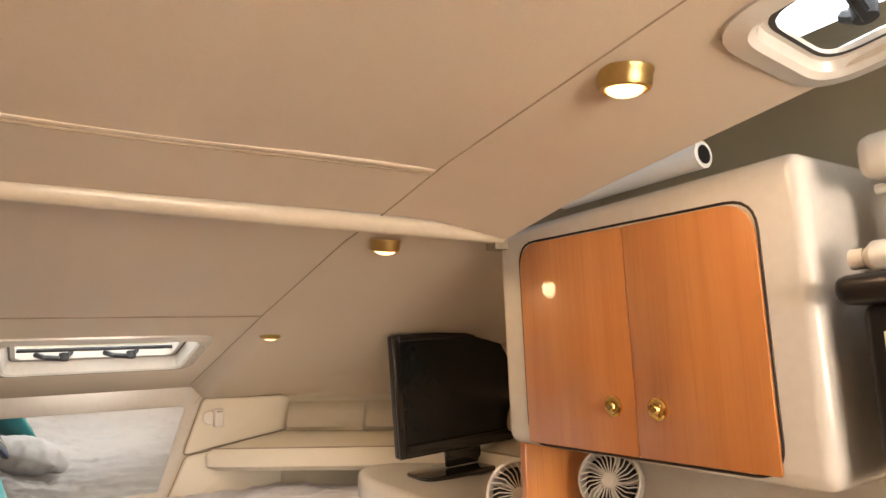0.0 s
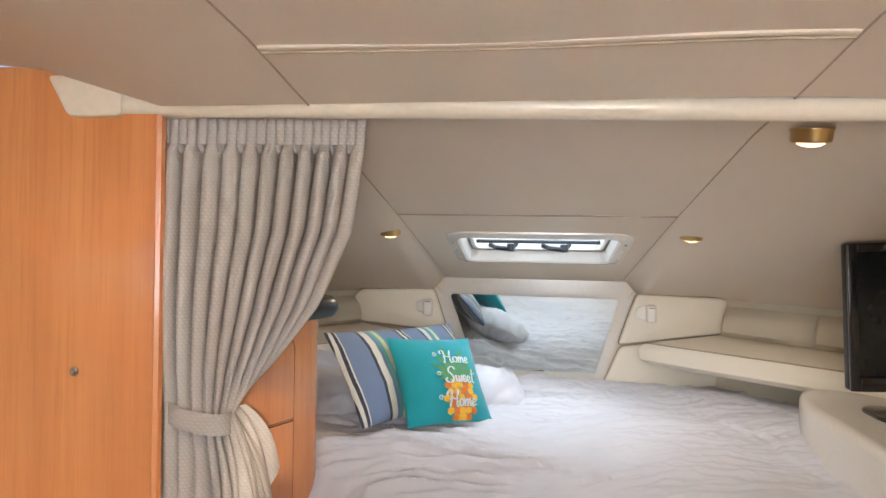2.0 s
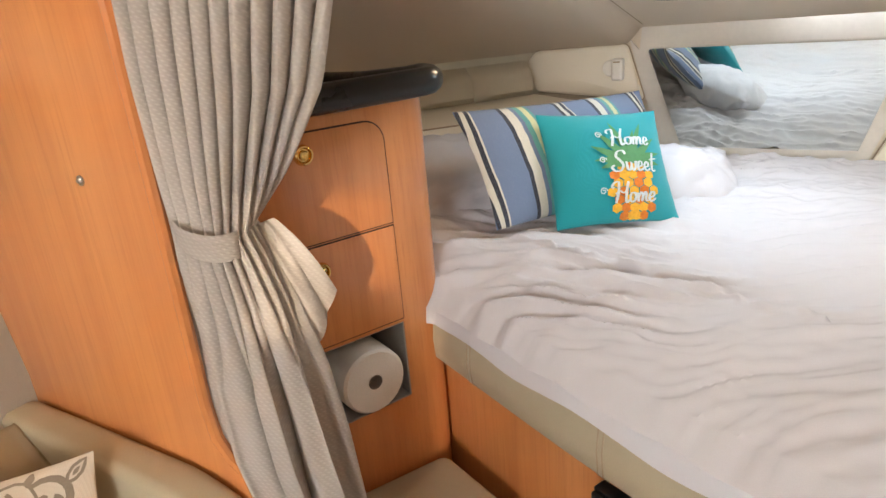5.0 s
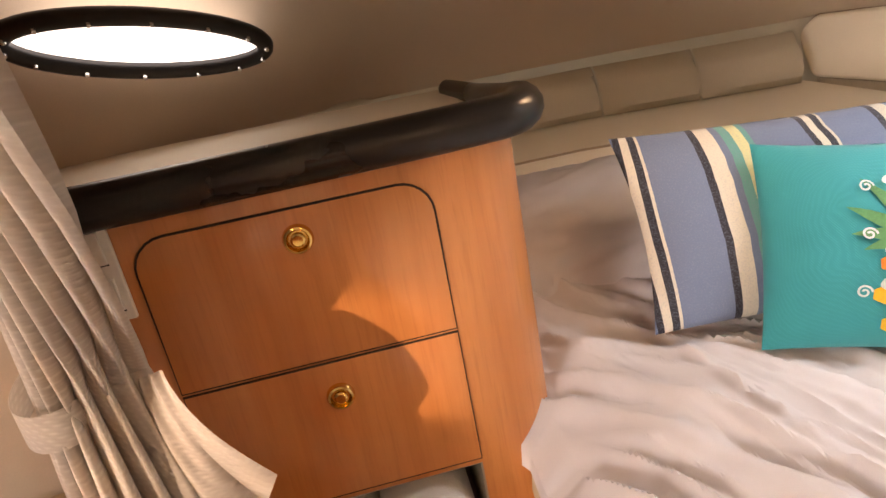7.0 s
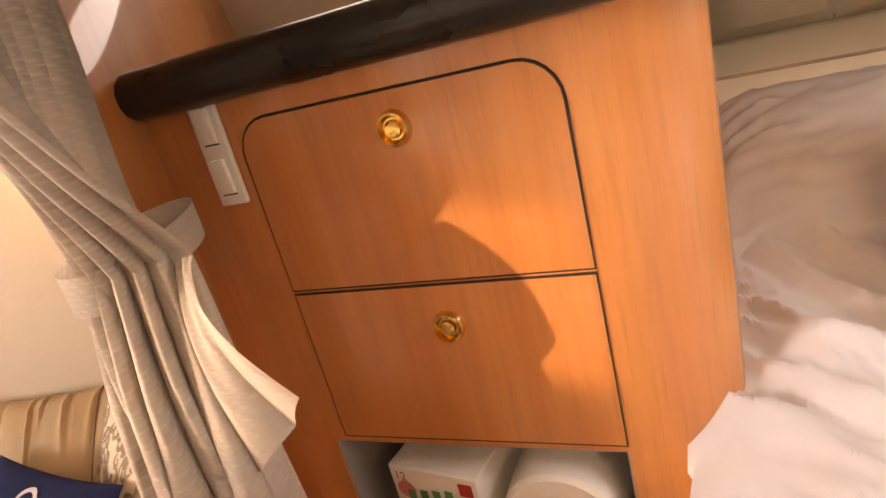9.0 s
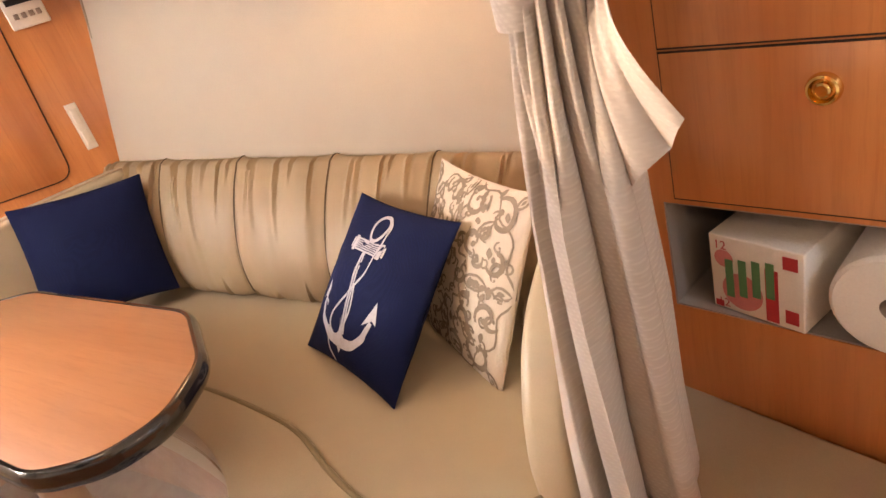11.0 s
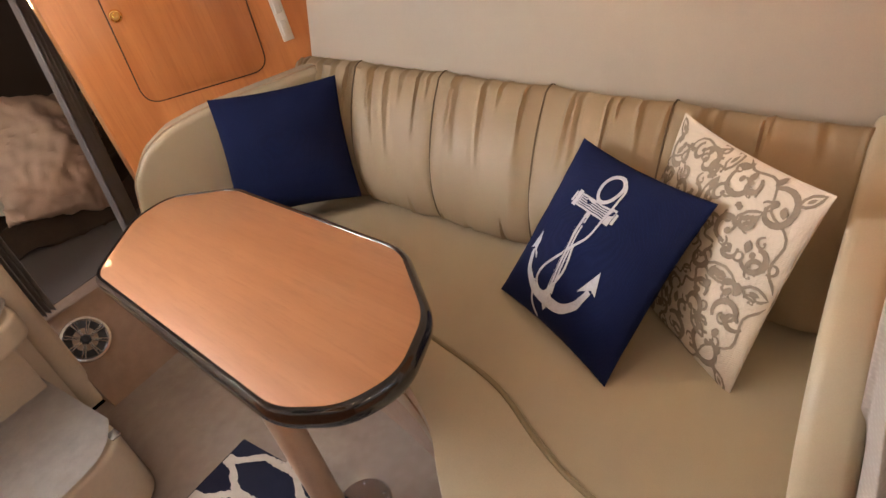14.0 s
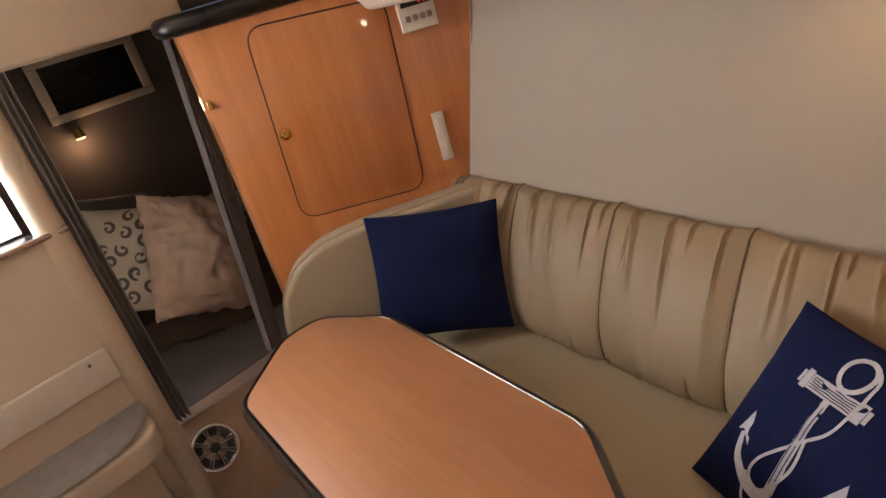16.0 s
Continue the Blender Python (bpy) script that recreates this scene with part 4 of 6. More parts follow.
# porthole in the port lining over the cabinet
port = thing("porthole", basis((-0.972, 1.752, 1.530), (-0.05, 1, -0.2), (0.137, 0, 0.117)), "oval porthole with a black screwed rim, its pane glowing white for daylight", "porthole")
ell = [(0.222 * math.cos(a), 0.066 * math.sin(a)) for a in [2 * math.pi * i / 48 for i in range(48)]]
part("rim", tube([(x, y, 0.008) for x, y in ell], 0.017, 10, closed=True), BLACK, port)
# no opening behind it: the pane itself glows in place of daylight
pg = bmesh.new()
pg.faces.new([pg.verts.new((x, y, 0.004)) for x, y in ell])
part("pane", pg, glow("glowing_port_pane", (1.0, 0.98, 0.93), 2.2), port)
for i in range(14):
    a = 2 * math.pi * (i + 0.5) / 14
    part("screw", lathe([(0, 0.006), (0.004, 0.005), (0.005, 0)], 8, m=Matrix.Translation((0.222 * math.cos(a), 0.066 * math.sin(a), 0.024))), CHROME, port)


# ---- curtain at the partition ----
# along the height: z, then the two ends of the bundle and the point towards which it bows, as x and y
DRAPE = np.array((
    (1.772, -0.478, 1.468, -0.285, 1.475, -0.080, 1.495), (1.70, -0.478, 1.467, -0.285, 1.475, -0.085, 1.497),
    (1.55, -0.478, 1.466, -0.290, 1.460, -0.115, 1.520), (1.40, -0.478, 1.466, -0.300, 1.440, -0.190, 1.540),
    (1.28, -0.478, 1.466, -0.290, 1.420, -0.285, 1.545), (1.19, -0.478, 1.466, -0.265, 1.405, -0.375, 1.548),
    (1.08, -0.478, 1.466, -0.230, 1.395, -0.340, 1.565), (0.95, -0.478, 1.466, -0.205, 1.388, -0.320, 1.582),
    (0.80, -0.465, 1.466, -0.185, 1.385, -0.310, 1.595), (0.62, -0.380, 1.468, -0.160, 1.390, -0.310, 1.600),
    (0.44, -0.345, 1.468, -0.150, 1.395, -0.315, 1.610)))


def curtain_point(u, z):
    r = [float(np.interp(-z, -DRAPE[:, 0], DRAPE[:, k])) for k in range(1, 7)]
    p0, pm, p1 = Vector(r[0:2]), Vector(r[2:4]), Vector(r[4:6])
    p = p0 * (1 - u) ** 2 + pm * 2 * u * (1 - u) + p1 * u * u
    d = ((pm - p0) * (1 - u) + (p1 - pm) * u).normalized()
    nrm = Vector((d.y, -d.x))
    loose = min(1.0, abs(z - 1.19) / 0.25)
    folds = 11.0
    ph = 2 * math.pi * (folds * u + 0.16 * math.sin(6 * u + 1) + 0.10 * noise.noise((u * 4, z * 0.8, 0)))
    depth = (0.008 + 0.015 * loose) * (0.8 + 0.2 * math.sin(8 * u + 2)) * min(1.0, u * 9 + 0.25) + (0.014 * (1.19 - z) / 0.7 if z < 1.19 else 0)
    if z > 1.70:
        depth, ph = 0.007, ph * 2
    k = max(0.0, min(1.0, (1.15 - z) / 0.22))
    lobe = lambda a: 2.4 * abs(math.cos(a / 2)) ** 0.8 - 1.3  # round outside, creased between
    wave = (1 - k) * (lobe(ph) + 0.15 * math.cos(2 * ph + 1)) + k * (lobe(ph * 0.40 + 0.5) + 0.15 * math.cos(ph * 0.9 + 1))
    p = p + nrm * depth * wave + d * 0.006 * math.sin(ph + 0.7) * loose
    hem = 0.05 * (u - 0.45) + 0.012 * noise.noise((u * 4, 7.0, 0))
    f = max(0.0, (0.75 - z) / 0.31)
    return Vector((p.x, p.y, z + hem * f))


curtain = thing("curtain", pose(0, 0, 0), "oatmeal woven curtain tied back at the cherry partition", "curtain")
zs = [1.772, 1.755, 1.735, 1.71, 1.695] + steps(1.67, 1.22, 18) + [1.205, 1.19, 1.175] + steps(1.155, 0.44, 26)
part("cloth", surface(curtain_point, steps(0, 1, 240), zs, 0.002), CURTAIN, curtain)
tie = bmesh.new()
loop = []
for k in range(40):
    a = 2 * math.pi * k / 40
    loop.append((-0.408 + 0.082 * math.cos(a) - 0.012 * math.sin(a), 1.488 + (0.036 if math.sin(a) > 0 else 0.060) * math.sin(a) - 0.02 * math.cos(a), 1.19 - 0.010 * math.cos(a)))
lo, hi = [], []
for x, y, z in loop:
    lo.append(tie.verts.new((x, y, z - 0.021))), hi.append(tie.verts.new((x, y, z + 0.021)))
for i in range(40):
    j = (i + 1) % 40
    tie.faces.new((lo[i], lo[j], hi[j], hi[i]))
bmesh.ops.solidify(tie, geom=tie.faces[:], thickness=0.003)
part("tie_back", tie, CURTAIN, curtain, "woven tie-back band")


def flap_point(u, v):
    """The leading edge of the cloth, fanning out under the tie-back."""
    left = Vector((-0.388, 1.515, 1.175)).lerp(Vector((-0.288, 1.512, 0.950)), v)
    right = Vector((-0.345, 1.562, 1.190)).lerp(Vector((-0.300, 1.632, 1.040)), v)
    p = left.lerp(right, u)
    bow = 0.030 * math.sin(math.pi * v ** 0.8) * (0.4 + 0.6 * u)
    fold = (0.020 * abs(math.sin(math.pi * 2.4 * u + 0.4)) - 0.012) * v + 0.004 * math.cos(2 * math.pi * 4 * u) * (1 - v)
    return p + Vector((0.86, -0.42, 0.25)) * (bow + fold) + Vector((0, 0, -0.02 * math.sin(math.pi * u) * v))


part("turned_edge", surface(flap_point, steps(0, 1, 40), steps(0, 1, 24), 0.004), CURTAIN, curtain)
track = thing("curtain_track", pose(0, 0, 0), "slim white curtain track under the beam", "rail")
part("rail", box(-0.50, 0.98, 1.488, 1.502, 1.772, 1.782, 0.002), WHITE, track)


# ---- pillows ----
def pillow(name, centre, ux, uy, w, h, t, mat, label, seed, group="", piping=None, crumple=0.0):
    ob = thing(name, basis(centre, ux, uy), label, "pillow", group)
    part("cover", cushion_mesh(w, h, t, seed, 60 if crumple else 22, crumple), mat, ob)
    if piping:
        outline_pts = []
        for u, v in [(x, -1) for x in steps(-1, 1, 12)[:-1]] + [(1, x) for x in steps(-1, 1, 12)[:-1]] + [(-x, 1) for x in steps(-1, 1, 12)[:-1]] + [(-1, -x) for x in steps(-1, 1, 12)[:-1]]:
            outline_pts.append(cushion_point(u, v, w, h, t, 1, 0, seed))
        part("piping", tube(outline_pts, 0.003, 6, closed=True), piping, ob)
    return ob, (lambda x, y, lift=0.0012: cushion_point(max(-.99, min(.99, 2 * x / w)), max(-.99, min(.99, 2 * y / h)), w, h, t, 1, lift, seed))


# teal cushion with the pineapple and the lettering
teal, lay = pillow("throw_pillow", (-0.076, 2.508, 1.056), (0.253, 0.238, -0.027), (-0.13, 0.125, 0.267), 0.352, 0.325, 0.11, TEAL,
                   "teal cushion printed with a pineapple and white lettering, on the bed", 1.3)
fruit, ripe = bmesh.new(), bmesh.new()
for i in range(7):
    for j in range(4 + (i % 2)):
        yy = -0.150 + i * 0.0215
        half = 0.058 * math.sqrt(max(0.05, 1 - ((yy + 0.085) / 0.082) ** 2))
        xx = 0.036 + (j - (1.5 + (i % 2) * 0.5)) * half * 0.52
        blob(ripe if (i * 3 + j * 2) % 5 < 2 else fruit, [(xx + 0.0155 * math.cos(a), yy + 0.0135 * math.sin(a)) for a in [math.pi / 3 * k + 0.5 for k in range(6)]], lambda x, y: lay(x, y, 0.003), 2)
part("pineapple_print", fruit, YELLOW, teal, "yellow pineapple print")
part("pineapple_shading", ripe, plain("red_orange_print", (.70, .20, .02), 0.85, dark=0.7, grain=120, blotch=60), teal)
crown = bmesh.new()
for k, (ang, ln) in enumerate(((95, .13), (72, .135), (118, .12), (50, .115), (140, .105), (30, .095), (158, .085), (84, .10), (12, .08), (172, .07))):
    a = radians(ang)
    base = Vector((0.036 + 0.012 * math.cos(a), -0.012))
    pts = [base + Vector((math.cos(a), math.sin(a))) * ln * t + Vector((-math.sin(a), math.cos(a))) * 0.02 * t * t * (1 if ang > 90 else -1) for t in steps(0, 1, 7)]
    ribbon(crown, [tuple(p) for p in pts], [0.026 * (1 - (i / 7) ** 2) + 0.001 for i in range(8)], lambda x, y, k=k: lay(x, y, 0.0030 + 0.0002 * k))
part("leaf_print", crown, LEAF, teal, "green leaf print")
# script strokes of each letter, on a baseline at 0 with capitals 1 high, and its advance
SCRIPT = {
    "H": (0.74, [[(-.12, .72), (-.22, .82), (-.12, .98), (.10, 1.0), (.14, .7), (.08, .25), (.02, -.04)], [(.66, 1.02), (.58, .6), (.54, .15), (.60, -.03), (.74, .08)], [(-.02, .42), (.2, .56), (.38, .46), (.62, .56)]]),
    "o": (0.46, [[(.30, .46), (.10, .40), (.05, .16), (.18, 0), (.36, .10), (.38, .34), (.26, .46), (.46, .40)]]),
    "m": (0.66, [[(.02, .44), (.08, .2), (.06, 0)], [(.07, .2), (.20, .46), (.29, .36), (.28, 0)], [(.29, .2), (.44, .47), (.53, .36), (.52, .06), (.66, .06)]]),
    "e": (0.42, [[(.04, .18), (.28, .26), (.30, .42), (.16, .46), (.05, .22), (.16, 0), (.42, .14)]]),
    "S": (0.66, [[(.60, .80), (.50, 1.0), (.24, .98), (.14, .74), (.34, .52), (.50, .28), (.36, 0), (.08, .0), (-.06, .20), (.08, .30)]]),
    "w": (0.64, [[(.02, .44), (.06, .10), (.18, 0), (.29, .24), (.30, .44)], [(.30, .2), (.38, 0), (.52, .10), (.56, .44), (.66, .38)]]),
    "t": (0.36, [[(.16, .95), (.11, .35), (.15, .02), (.32, .06)], [(-.04, .60), (.40, .66)]]),
}
LETTERING = plain("white_lettering", (.58, .64, .64), 0.8, dark=0.8, grain=200, blotch=50)
for word, x, y, size in (("Home", 0.050, 0.060, 0.050), ("Sweet", 0.048, -0.012, 0.053), ("Home", 0.038, -0.094, 0.052)):
    b = bmesh.new()
    pen = x - 0.5 * size * sum(SCRIPT[c][0] for c in word)
    for c in word:
        adv, strokes = SCRIPT[c]
        for st in strokes:
            line = [(pen + size * (p.x + 0.12 * p.y), y - 0.4 * size + size * p.y) for p in smooth_line([(px_, py_, 0) for px_, py_ in st], 5)]
            wd = [size * (0.055 + 0.085 * abs(line[min(k + 1, len(line) - 1)][1] - line[max(k - 1, 0)][1]) / (1e-6 + math.dist(line[min(k + 1, len(line) - 1)], line[max(k - 1, 0)]))) for k in range(len(line))]
            ribbon(b, line, wd, lambda p, q: lay(p, q, 0.0062))
        pen += adv * size
    ribbon(b, [(x - 0.088 + 0.010 * math.cos(a) * (1 - k / 30), y + 0.012 + 0.010 * math.sin(a) * (1 - k / 30)) for k, a in enumerate(steps(0, 9, 24))], 0.003, lambda p, q: lay(p, q, 0.0062))
    part("lettering", b, LETTERING, teal, "white script lettering", smooth=False)

XB, YB = (0.336, 0.60, -0.03), (-0.185, 0.058, 0.27)
pillow("striped_pillow", (-0.195, 2.60, 1.073), XB, YB, 0.70, 0.345, 0.13, STRIPES, "blue pillow with black, cream and green stripes, on the bed", 2.2)
pillow("bed_pillow", (-0.62, 2.46, 1.0), (0.60, 0.78, 0.02), (-0.75, 0.45, 0.40), 0.60, 0.40, 0.17, SHEET, "crumpled white bed pillow by the hull side", 3.1, crumple=0.020)
pillow("bed_pillow", (0.05, 2.79, 0.962), (0.8, 0.5, -0.1), (-0.35, 0.55, 0.42), 0.36, 0.24, 0.17, SHEET, "crumpled white bed pillow before the mirror", 4.7, crumple=0.014)

# anchor cushion
anchor, lay = pillow("throw_pillow", (-0.650, 0.897, 0.596), (0.195, 0.347, -0.007), (-0.245, 0.156, 0.295), 0.40, 0.415, 0.115, NAVY,
                     "navy cushion printed with a white anchor, on the settee", 5.5)
pr = bmesh.new()
AX = -0.035
full = lay
lay = lambda x, y, lift=0.0012: full(x * 0.90 + 0.012, y * 0.95 - 0.004, lift)
ribbon(pr, [(AX + 0.002, y) for y in steps(-0.125, 0.105, 14)], [0.020 - 0.006 * i / 14 for i in range(15)], lay)                      # shank
blob(pr, [(AX + sx, 0.098 + sy) for sx, sy in ((-.055, -.016), (.055, -.016), (.055, .016), (-.055, .016))], lay, 3)                        # stock
for sgn in (-1, 1):
    blob(pr, [(AX + sgn * 0.064 + sx, 0.098 + sy) for sx, sy in ((-.008, -.020), (.008, -.020), (.008, .020), (-.008, .020))], lay, 2)
    blob(pr, [(AX + sgn * 0.077 + sx, 0.098 + sy) for sx, sy in ((-.004, -.013), (.004, -.013), (.004, .013), (-.004, .013))], lay, 2)
    arm = smooth_line([(AX, -0.148, 0), (AX + sgn * 0.055, -0.140, 0), (AX + sgn * 0.095, -0.108, 0), (AX + sgn * 0.115, -0.062, 0)], 6)
    ribbon(pr, [(p.x, p.y) for p in arm], [0.030 - 0.016 * i / len(arm) for i in range(len(arm))], lay)
    tip = (AX + sgn * 0.118, -0.03)
    blob(pr, [(tip[0], tip[1] + 0.018), (tip[0] + sgn * 0.018, tip[1] - 0.035), (tip[0], tip[1] - 0.027), (tip[0] - sgn * 0.034, tip[1] - 0.048)][::sgn], lay, 2)
blob(pr, [(AX - 0.022, -0.138), (AX, -0.178), (AX + 0.022, -0.138), (AX, -0.12)], lay, 2)
ribbon(pr, [(AX + 0.01 + 0.030 * math.cos(a), 0.152 + 0.036 * math.sin(a)) for a in steps(0, 2 * math.pi, 24)], 0.010, lay)
rope = smooth_line([(AX + 0.028, 0.185, 0), (AX + 0.052, 0.15, 0), (AX + 0.048, 0.05, 0), (AX + 0.005, -0.01, 0), (AX - 0.045, -0.08, 0), (AX - 0.05, -0.125, 0), (AX - 0.01, -0.13, 0),
                    (AX + 0.02, -0.06, 0), (AX + 0.015, 0.0, 0)], 7)
ribbon(pr, [(p.x, p.y) for p in rope], 0.0065, lambda x, y: lay(x, y, 0.0022))
ribbon(pr, [(p.x, p.y) for p in smooth_line([(AX - 0.06, -0.12, 0), (AX - 0.045, -0.175, 0), (AX - 0.02, -0.205, 0)], 6)], 0.007, lambda x, y: lay(x, y, 0.0022))
part("anchor_print", pr, PRINT, anchor, "worn white anchor print")
shade = bmesh.new()
for k in range(5):
    ribbon(shade, [(AX - 0.05 + 0.02 * i, 0.108 - 0.005 * k + 0.001 * math.sin(9 * i + k)) for i in range(6)], 0.0019, lambda x, y: lay(x, y, 0.0022))
for k in range(2):
    ribbon(shade, [(AX - 0.004 + 0.009 * k, y) for y in steps(-0.11, 0.07, 8)], 0.0022, lambda x, y: lay(x, y, 0.0022))
part("anchor_hatching", shade, NAVY, anchor)

# scroll-patterned cushion
scrollp, lay = pillow("throw_pillow", (-0.722, 1.108, 0.604), (-0.151, 0.118, 0.369), (-0.30, -0.32, -0.011), 0.425, 0.445, 0.11, CREAM,
                      "cream cushion with a taupe scroll print, against the settee's end", 6.4)
pr = bmesh.new()
rng = random.Random(4)


def spiral(cx, cy, r, turn, start, w):
    pts = [(cx + r * (1 - 0.72 * t) * math.cos(start + turn * t), cy + r * (1 - 0.72 * t) * math.sin(start + turn * t)) for t in steps(0, 1, 18)]
    ribbon(pr, pts, [w * (0.5 + 0.9 * math.sin(math.pi * min(1, i / 18 + 0.12))) for i in range(19)], lay)
    blob(pr, [(pts[-1][0] + w * 0.8 * math.cos(a), pts[-1][1] + w * 0.8 * math.sin(a)) for a in steps(0, 5.3, 6)], lay, 1)


def leafshape(cx, cy, ln, wd, ang):
    ca, sa = math.cos(ang), math.sin(ang)
    out = [(cx + ca * ln * p - sa * wd * q, cy + sa * ln * p + ca * wd * q) for p, q in ((-1, 0), (-.5, .8), (.1, 1), (.6, .6), (1, 0), (.6, -.6), (.1, -1), (-.5, -.8))]
    ribbon(pr, out + out[:1], 0.006, lay)
    blob(pr, [(cx + (x - cx) * 0.4, cy + (y - cy) * 0.4) for x, y in out], lay, 1)


for sx in (-1, 1):
    for sy in (-1, 1):
        spiral(sx * 0.150, sy * 0.150, 0.045, sx * sy * 6.2, 0.6, 0.010)
        spiral(sx * 0.060, sy * 0.165, 0.032, -sx * sy * 5.6, 2.2, 0.009)
        spiral(sx * 0.165, sy * 0.055, 0.034, -sx * sy * 5.8, 1.1, 0.009)
        spiral(sx * 0.085, sy * 0.085, 0.030, sx * sy * 6.0, 3.4, 0.009)
        leafshape(sx * 0.115, sy * 0.110, 0.030, 0.012, sx * sy * 0.78)
        leafshape(sx * 0.190, sy * 0.195, 0.022, 0.010, sx * sy * 0.78)
for k in range(4):
    a = math.pi / 2 * k
    leafshape(0.115 * math.cos(a), 0.115 * math.sin(a), 0.038, 0.016, a)
    leafshape(0.195 * math.cos(a), 0.195 * math.sin(a), 0.026, 0.013, a)
for r, w, wob in ((0.075, 0.006, 0.008), (0.052, 0.004, 0.004), (0.215, 0.005, 0.012)):
    ring_pts = [((r + wob * math.cos(12 * a)) * math.cos(a), (r + wob * math.cos(12 * a)) * math.sin(a)) for a in steps(0, 2 * math.pi, 96)]
    ribbon(pr, ring_pts, w, lay)
for k in range(30):
    a, r = 2.4 * k, 0.036 * math.sqrt(k + 0.5)
    spiral(r * math.cos(a), r * math.sin(a), 0.021, 5.4 * (1 if k % 2 else -1), a, 0.007)
for k in range(64):
    a, r = 2.4 * k + 0.7, 0.0262 * math.sqrt(k + 0.5)
    spiral(r * math.cos(a), r * math.sin(a), 0.0135, 5.2 * (1 if k % 3 else -1), 1.7 * a, 0.0042)
for k in range(60):
    x, y = rng.uniform(-0.2, 0.2), rng.uniform(-0.2, 0.2)
    a = rng.uniform(0, 6.28)
    blob(pr, [(x + 0.009 * math.cos(a + t) * (1 + 0.5 * math.cos(2 * t)), y + 0.009 * math.sin(a + t)) for t in steps(0, 5.4, 7)], lay, 1)
part("scroll_print", pr, SCROLL, scrollp, "taupe scroll print")

pillow("throw_pillow", (-0.778, -0.176, 0.690), (-0.251, 0.304, -0.028), (-0.114, -0.072, 0.358), 0.405, 0.385, 0.13, NAVY, "plain navy cushion in the settee's corner", 8.1)

# ---- settee ----
settee = thing("settee", pose(0, 0, 0), "beige vinyl settee with ruched back and curved seat", "sofa")
WELT = [(-0.52, -0.10), (-0.50, 0.20), (-0.455, 0.44), (-0.405, 0.63), (-0.345, 0.80), (-0.254, 0.941), (-0.195, 1.06), (-0.169, 1.193), (-0.19, 1.283), (-0.256, 1.36)]
FRONTE = [(-0.50, -0.55), (-0.47, -0.2), (-0.42, 0.15), (-0.35, 0.42), (-0.285, 0.585), (-0.205, 0.71), (-0.11, 0.80), (-0.025, 0.89), (0.035, 0.995), (0.058, 1.10), (0.035, 1.24), (-0.03, 1.37), (-0.13, 1.445), (-0.24, 1.45)]
welt3 = smooth_line([(x, y, 0) for x, y in WELT], 6)
fr3 = smooth_line([(x, y, 0) for x, y in FRONTE], 6)
main_pts = [(p.x, p.y) for p in welt3] + [(-0.30, 1.43), (-1.07, 1.43), (-1.08, -0.24), (-0.55, -0.60), (-0.53, -0.3)]
part("seat_cushion", prism(main_pts, 0.32, 0.440, 0.014, 3), SEAT, settee)
front_pts = [(p.x, p.y) for p in fr3] + [(p.x + 0.004, p.y) for p in welt3[::-1]] + [(-0.525, -0.3)]
part("front_cushion", prism(front_pts, 0.27, 0.451, 0.058, 7), SEAT, settee, "curved front seat section")
for dz in (0.0, 0.012):
    edge_pts = [Vector((p.x, p.y, 0)) for p in fr3[10:]]
    run = []
    for i, p in enumerate(edge_pts):
        d = (edge_pts[min(i + 1, len(edge_pts) - 1)] - edge_pts[max(i - 1, 0)]).normalized()
        run.append(p + Vector((d.y, -d.x, 0)) * 0.0005 + Vector((0, 0, 0.362 + dz)))
    part("stitching", tube(run, 0.0016, 5), SEAM, settee)
part("seat_welt", tube([(p.x + 0.003, p.y, 0.449) for p in welt3], 0.007, 8), plain("olive_welt", (.25, .21, .12), 0.5), settee)
base_pts = [(p.x - 0.035, p.y) for p in fr3] + [(-1.05, 1.42), (-1.05, -0.2)]
part("base", prism(base_pts, 0.0, 0.31), CARPET_RAMP, settee, "tan carpeted base")

# ruched back in channels
def back_pt(y, v):
    """v from the seat (0) to the top (1) and over (1.25)."""
    xb = -0.925 + 0.155 * (y + 0.07)
    xt = -1.055 + 0.05 * (y - 0.33)
    zt = 0.873 - 0.083 * (y + 0.24)
    if v <= 1:
        bulge = 0.055 * math.sin(math.pi * min(1, v * 1.02)) ** 0.7
        return Vector((xb + (xt + 0.04 - xb) * v + bulge, y, 0.455 + (zt - 0.455) * v))
    a = (v - 1) / 0.25 * math.pi / 2
    return Vector((xt + 0.04 - 0.06 * math.sin(a) - 0.02 * (v - 1), y, zt + 0.012 * math.sin(2 * a) - 0.03 * (1 - math.cos(a))))


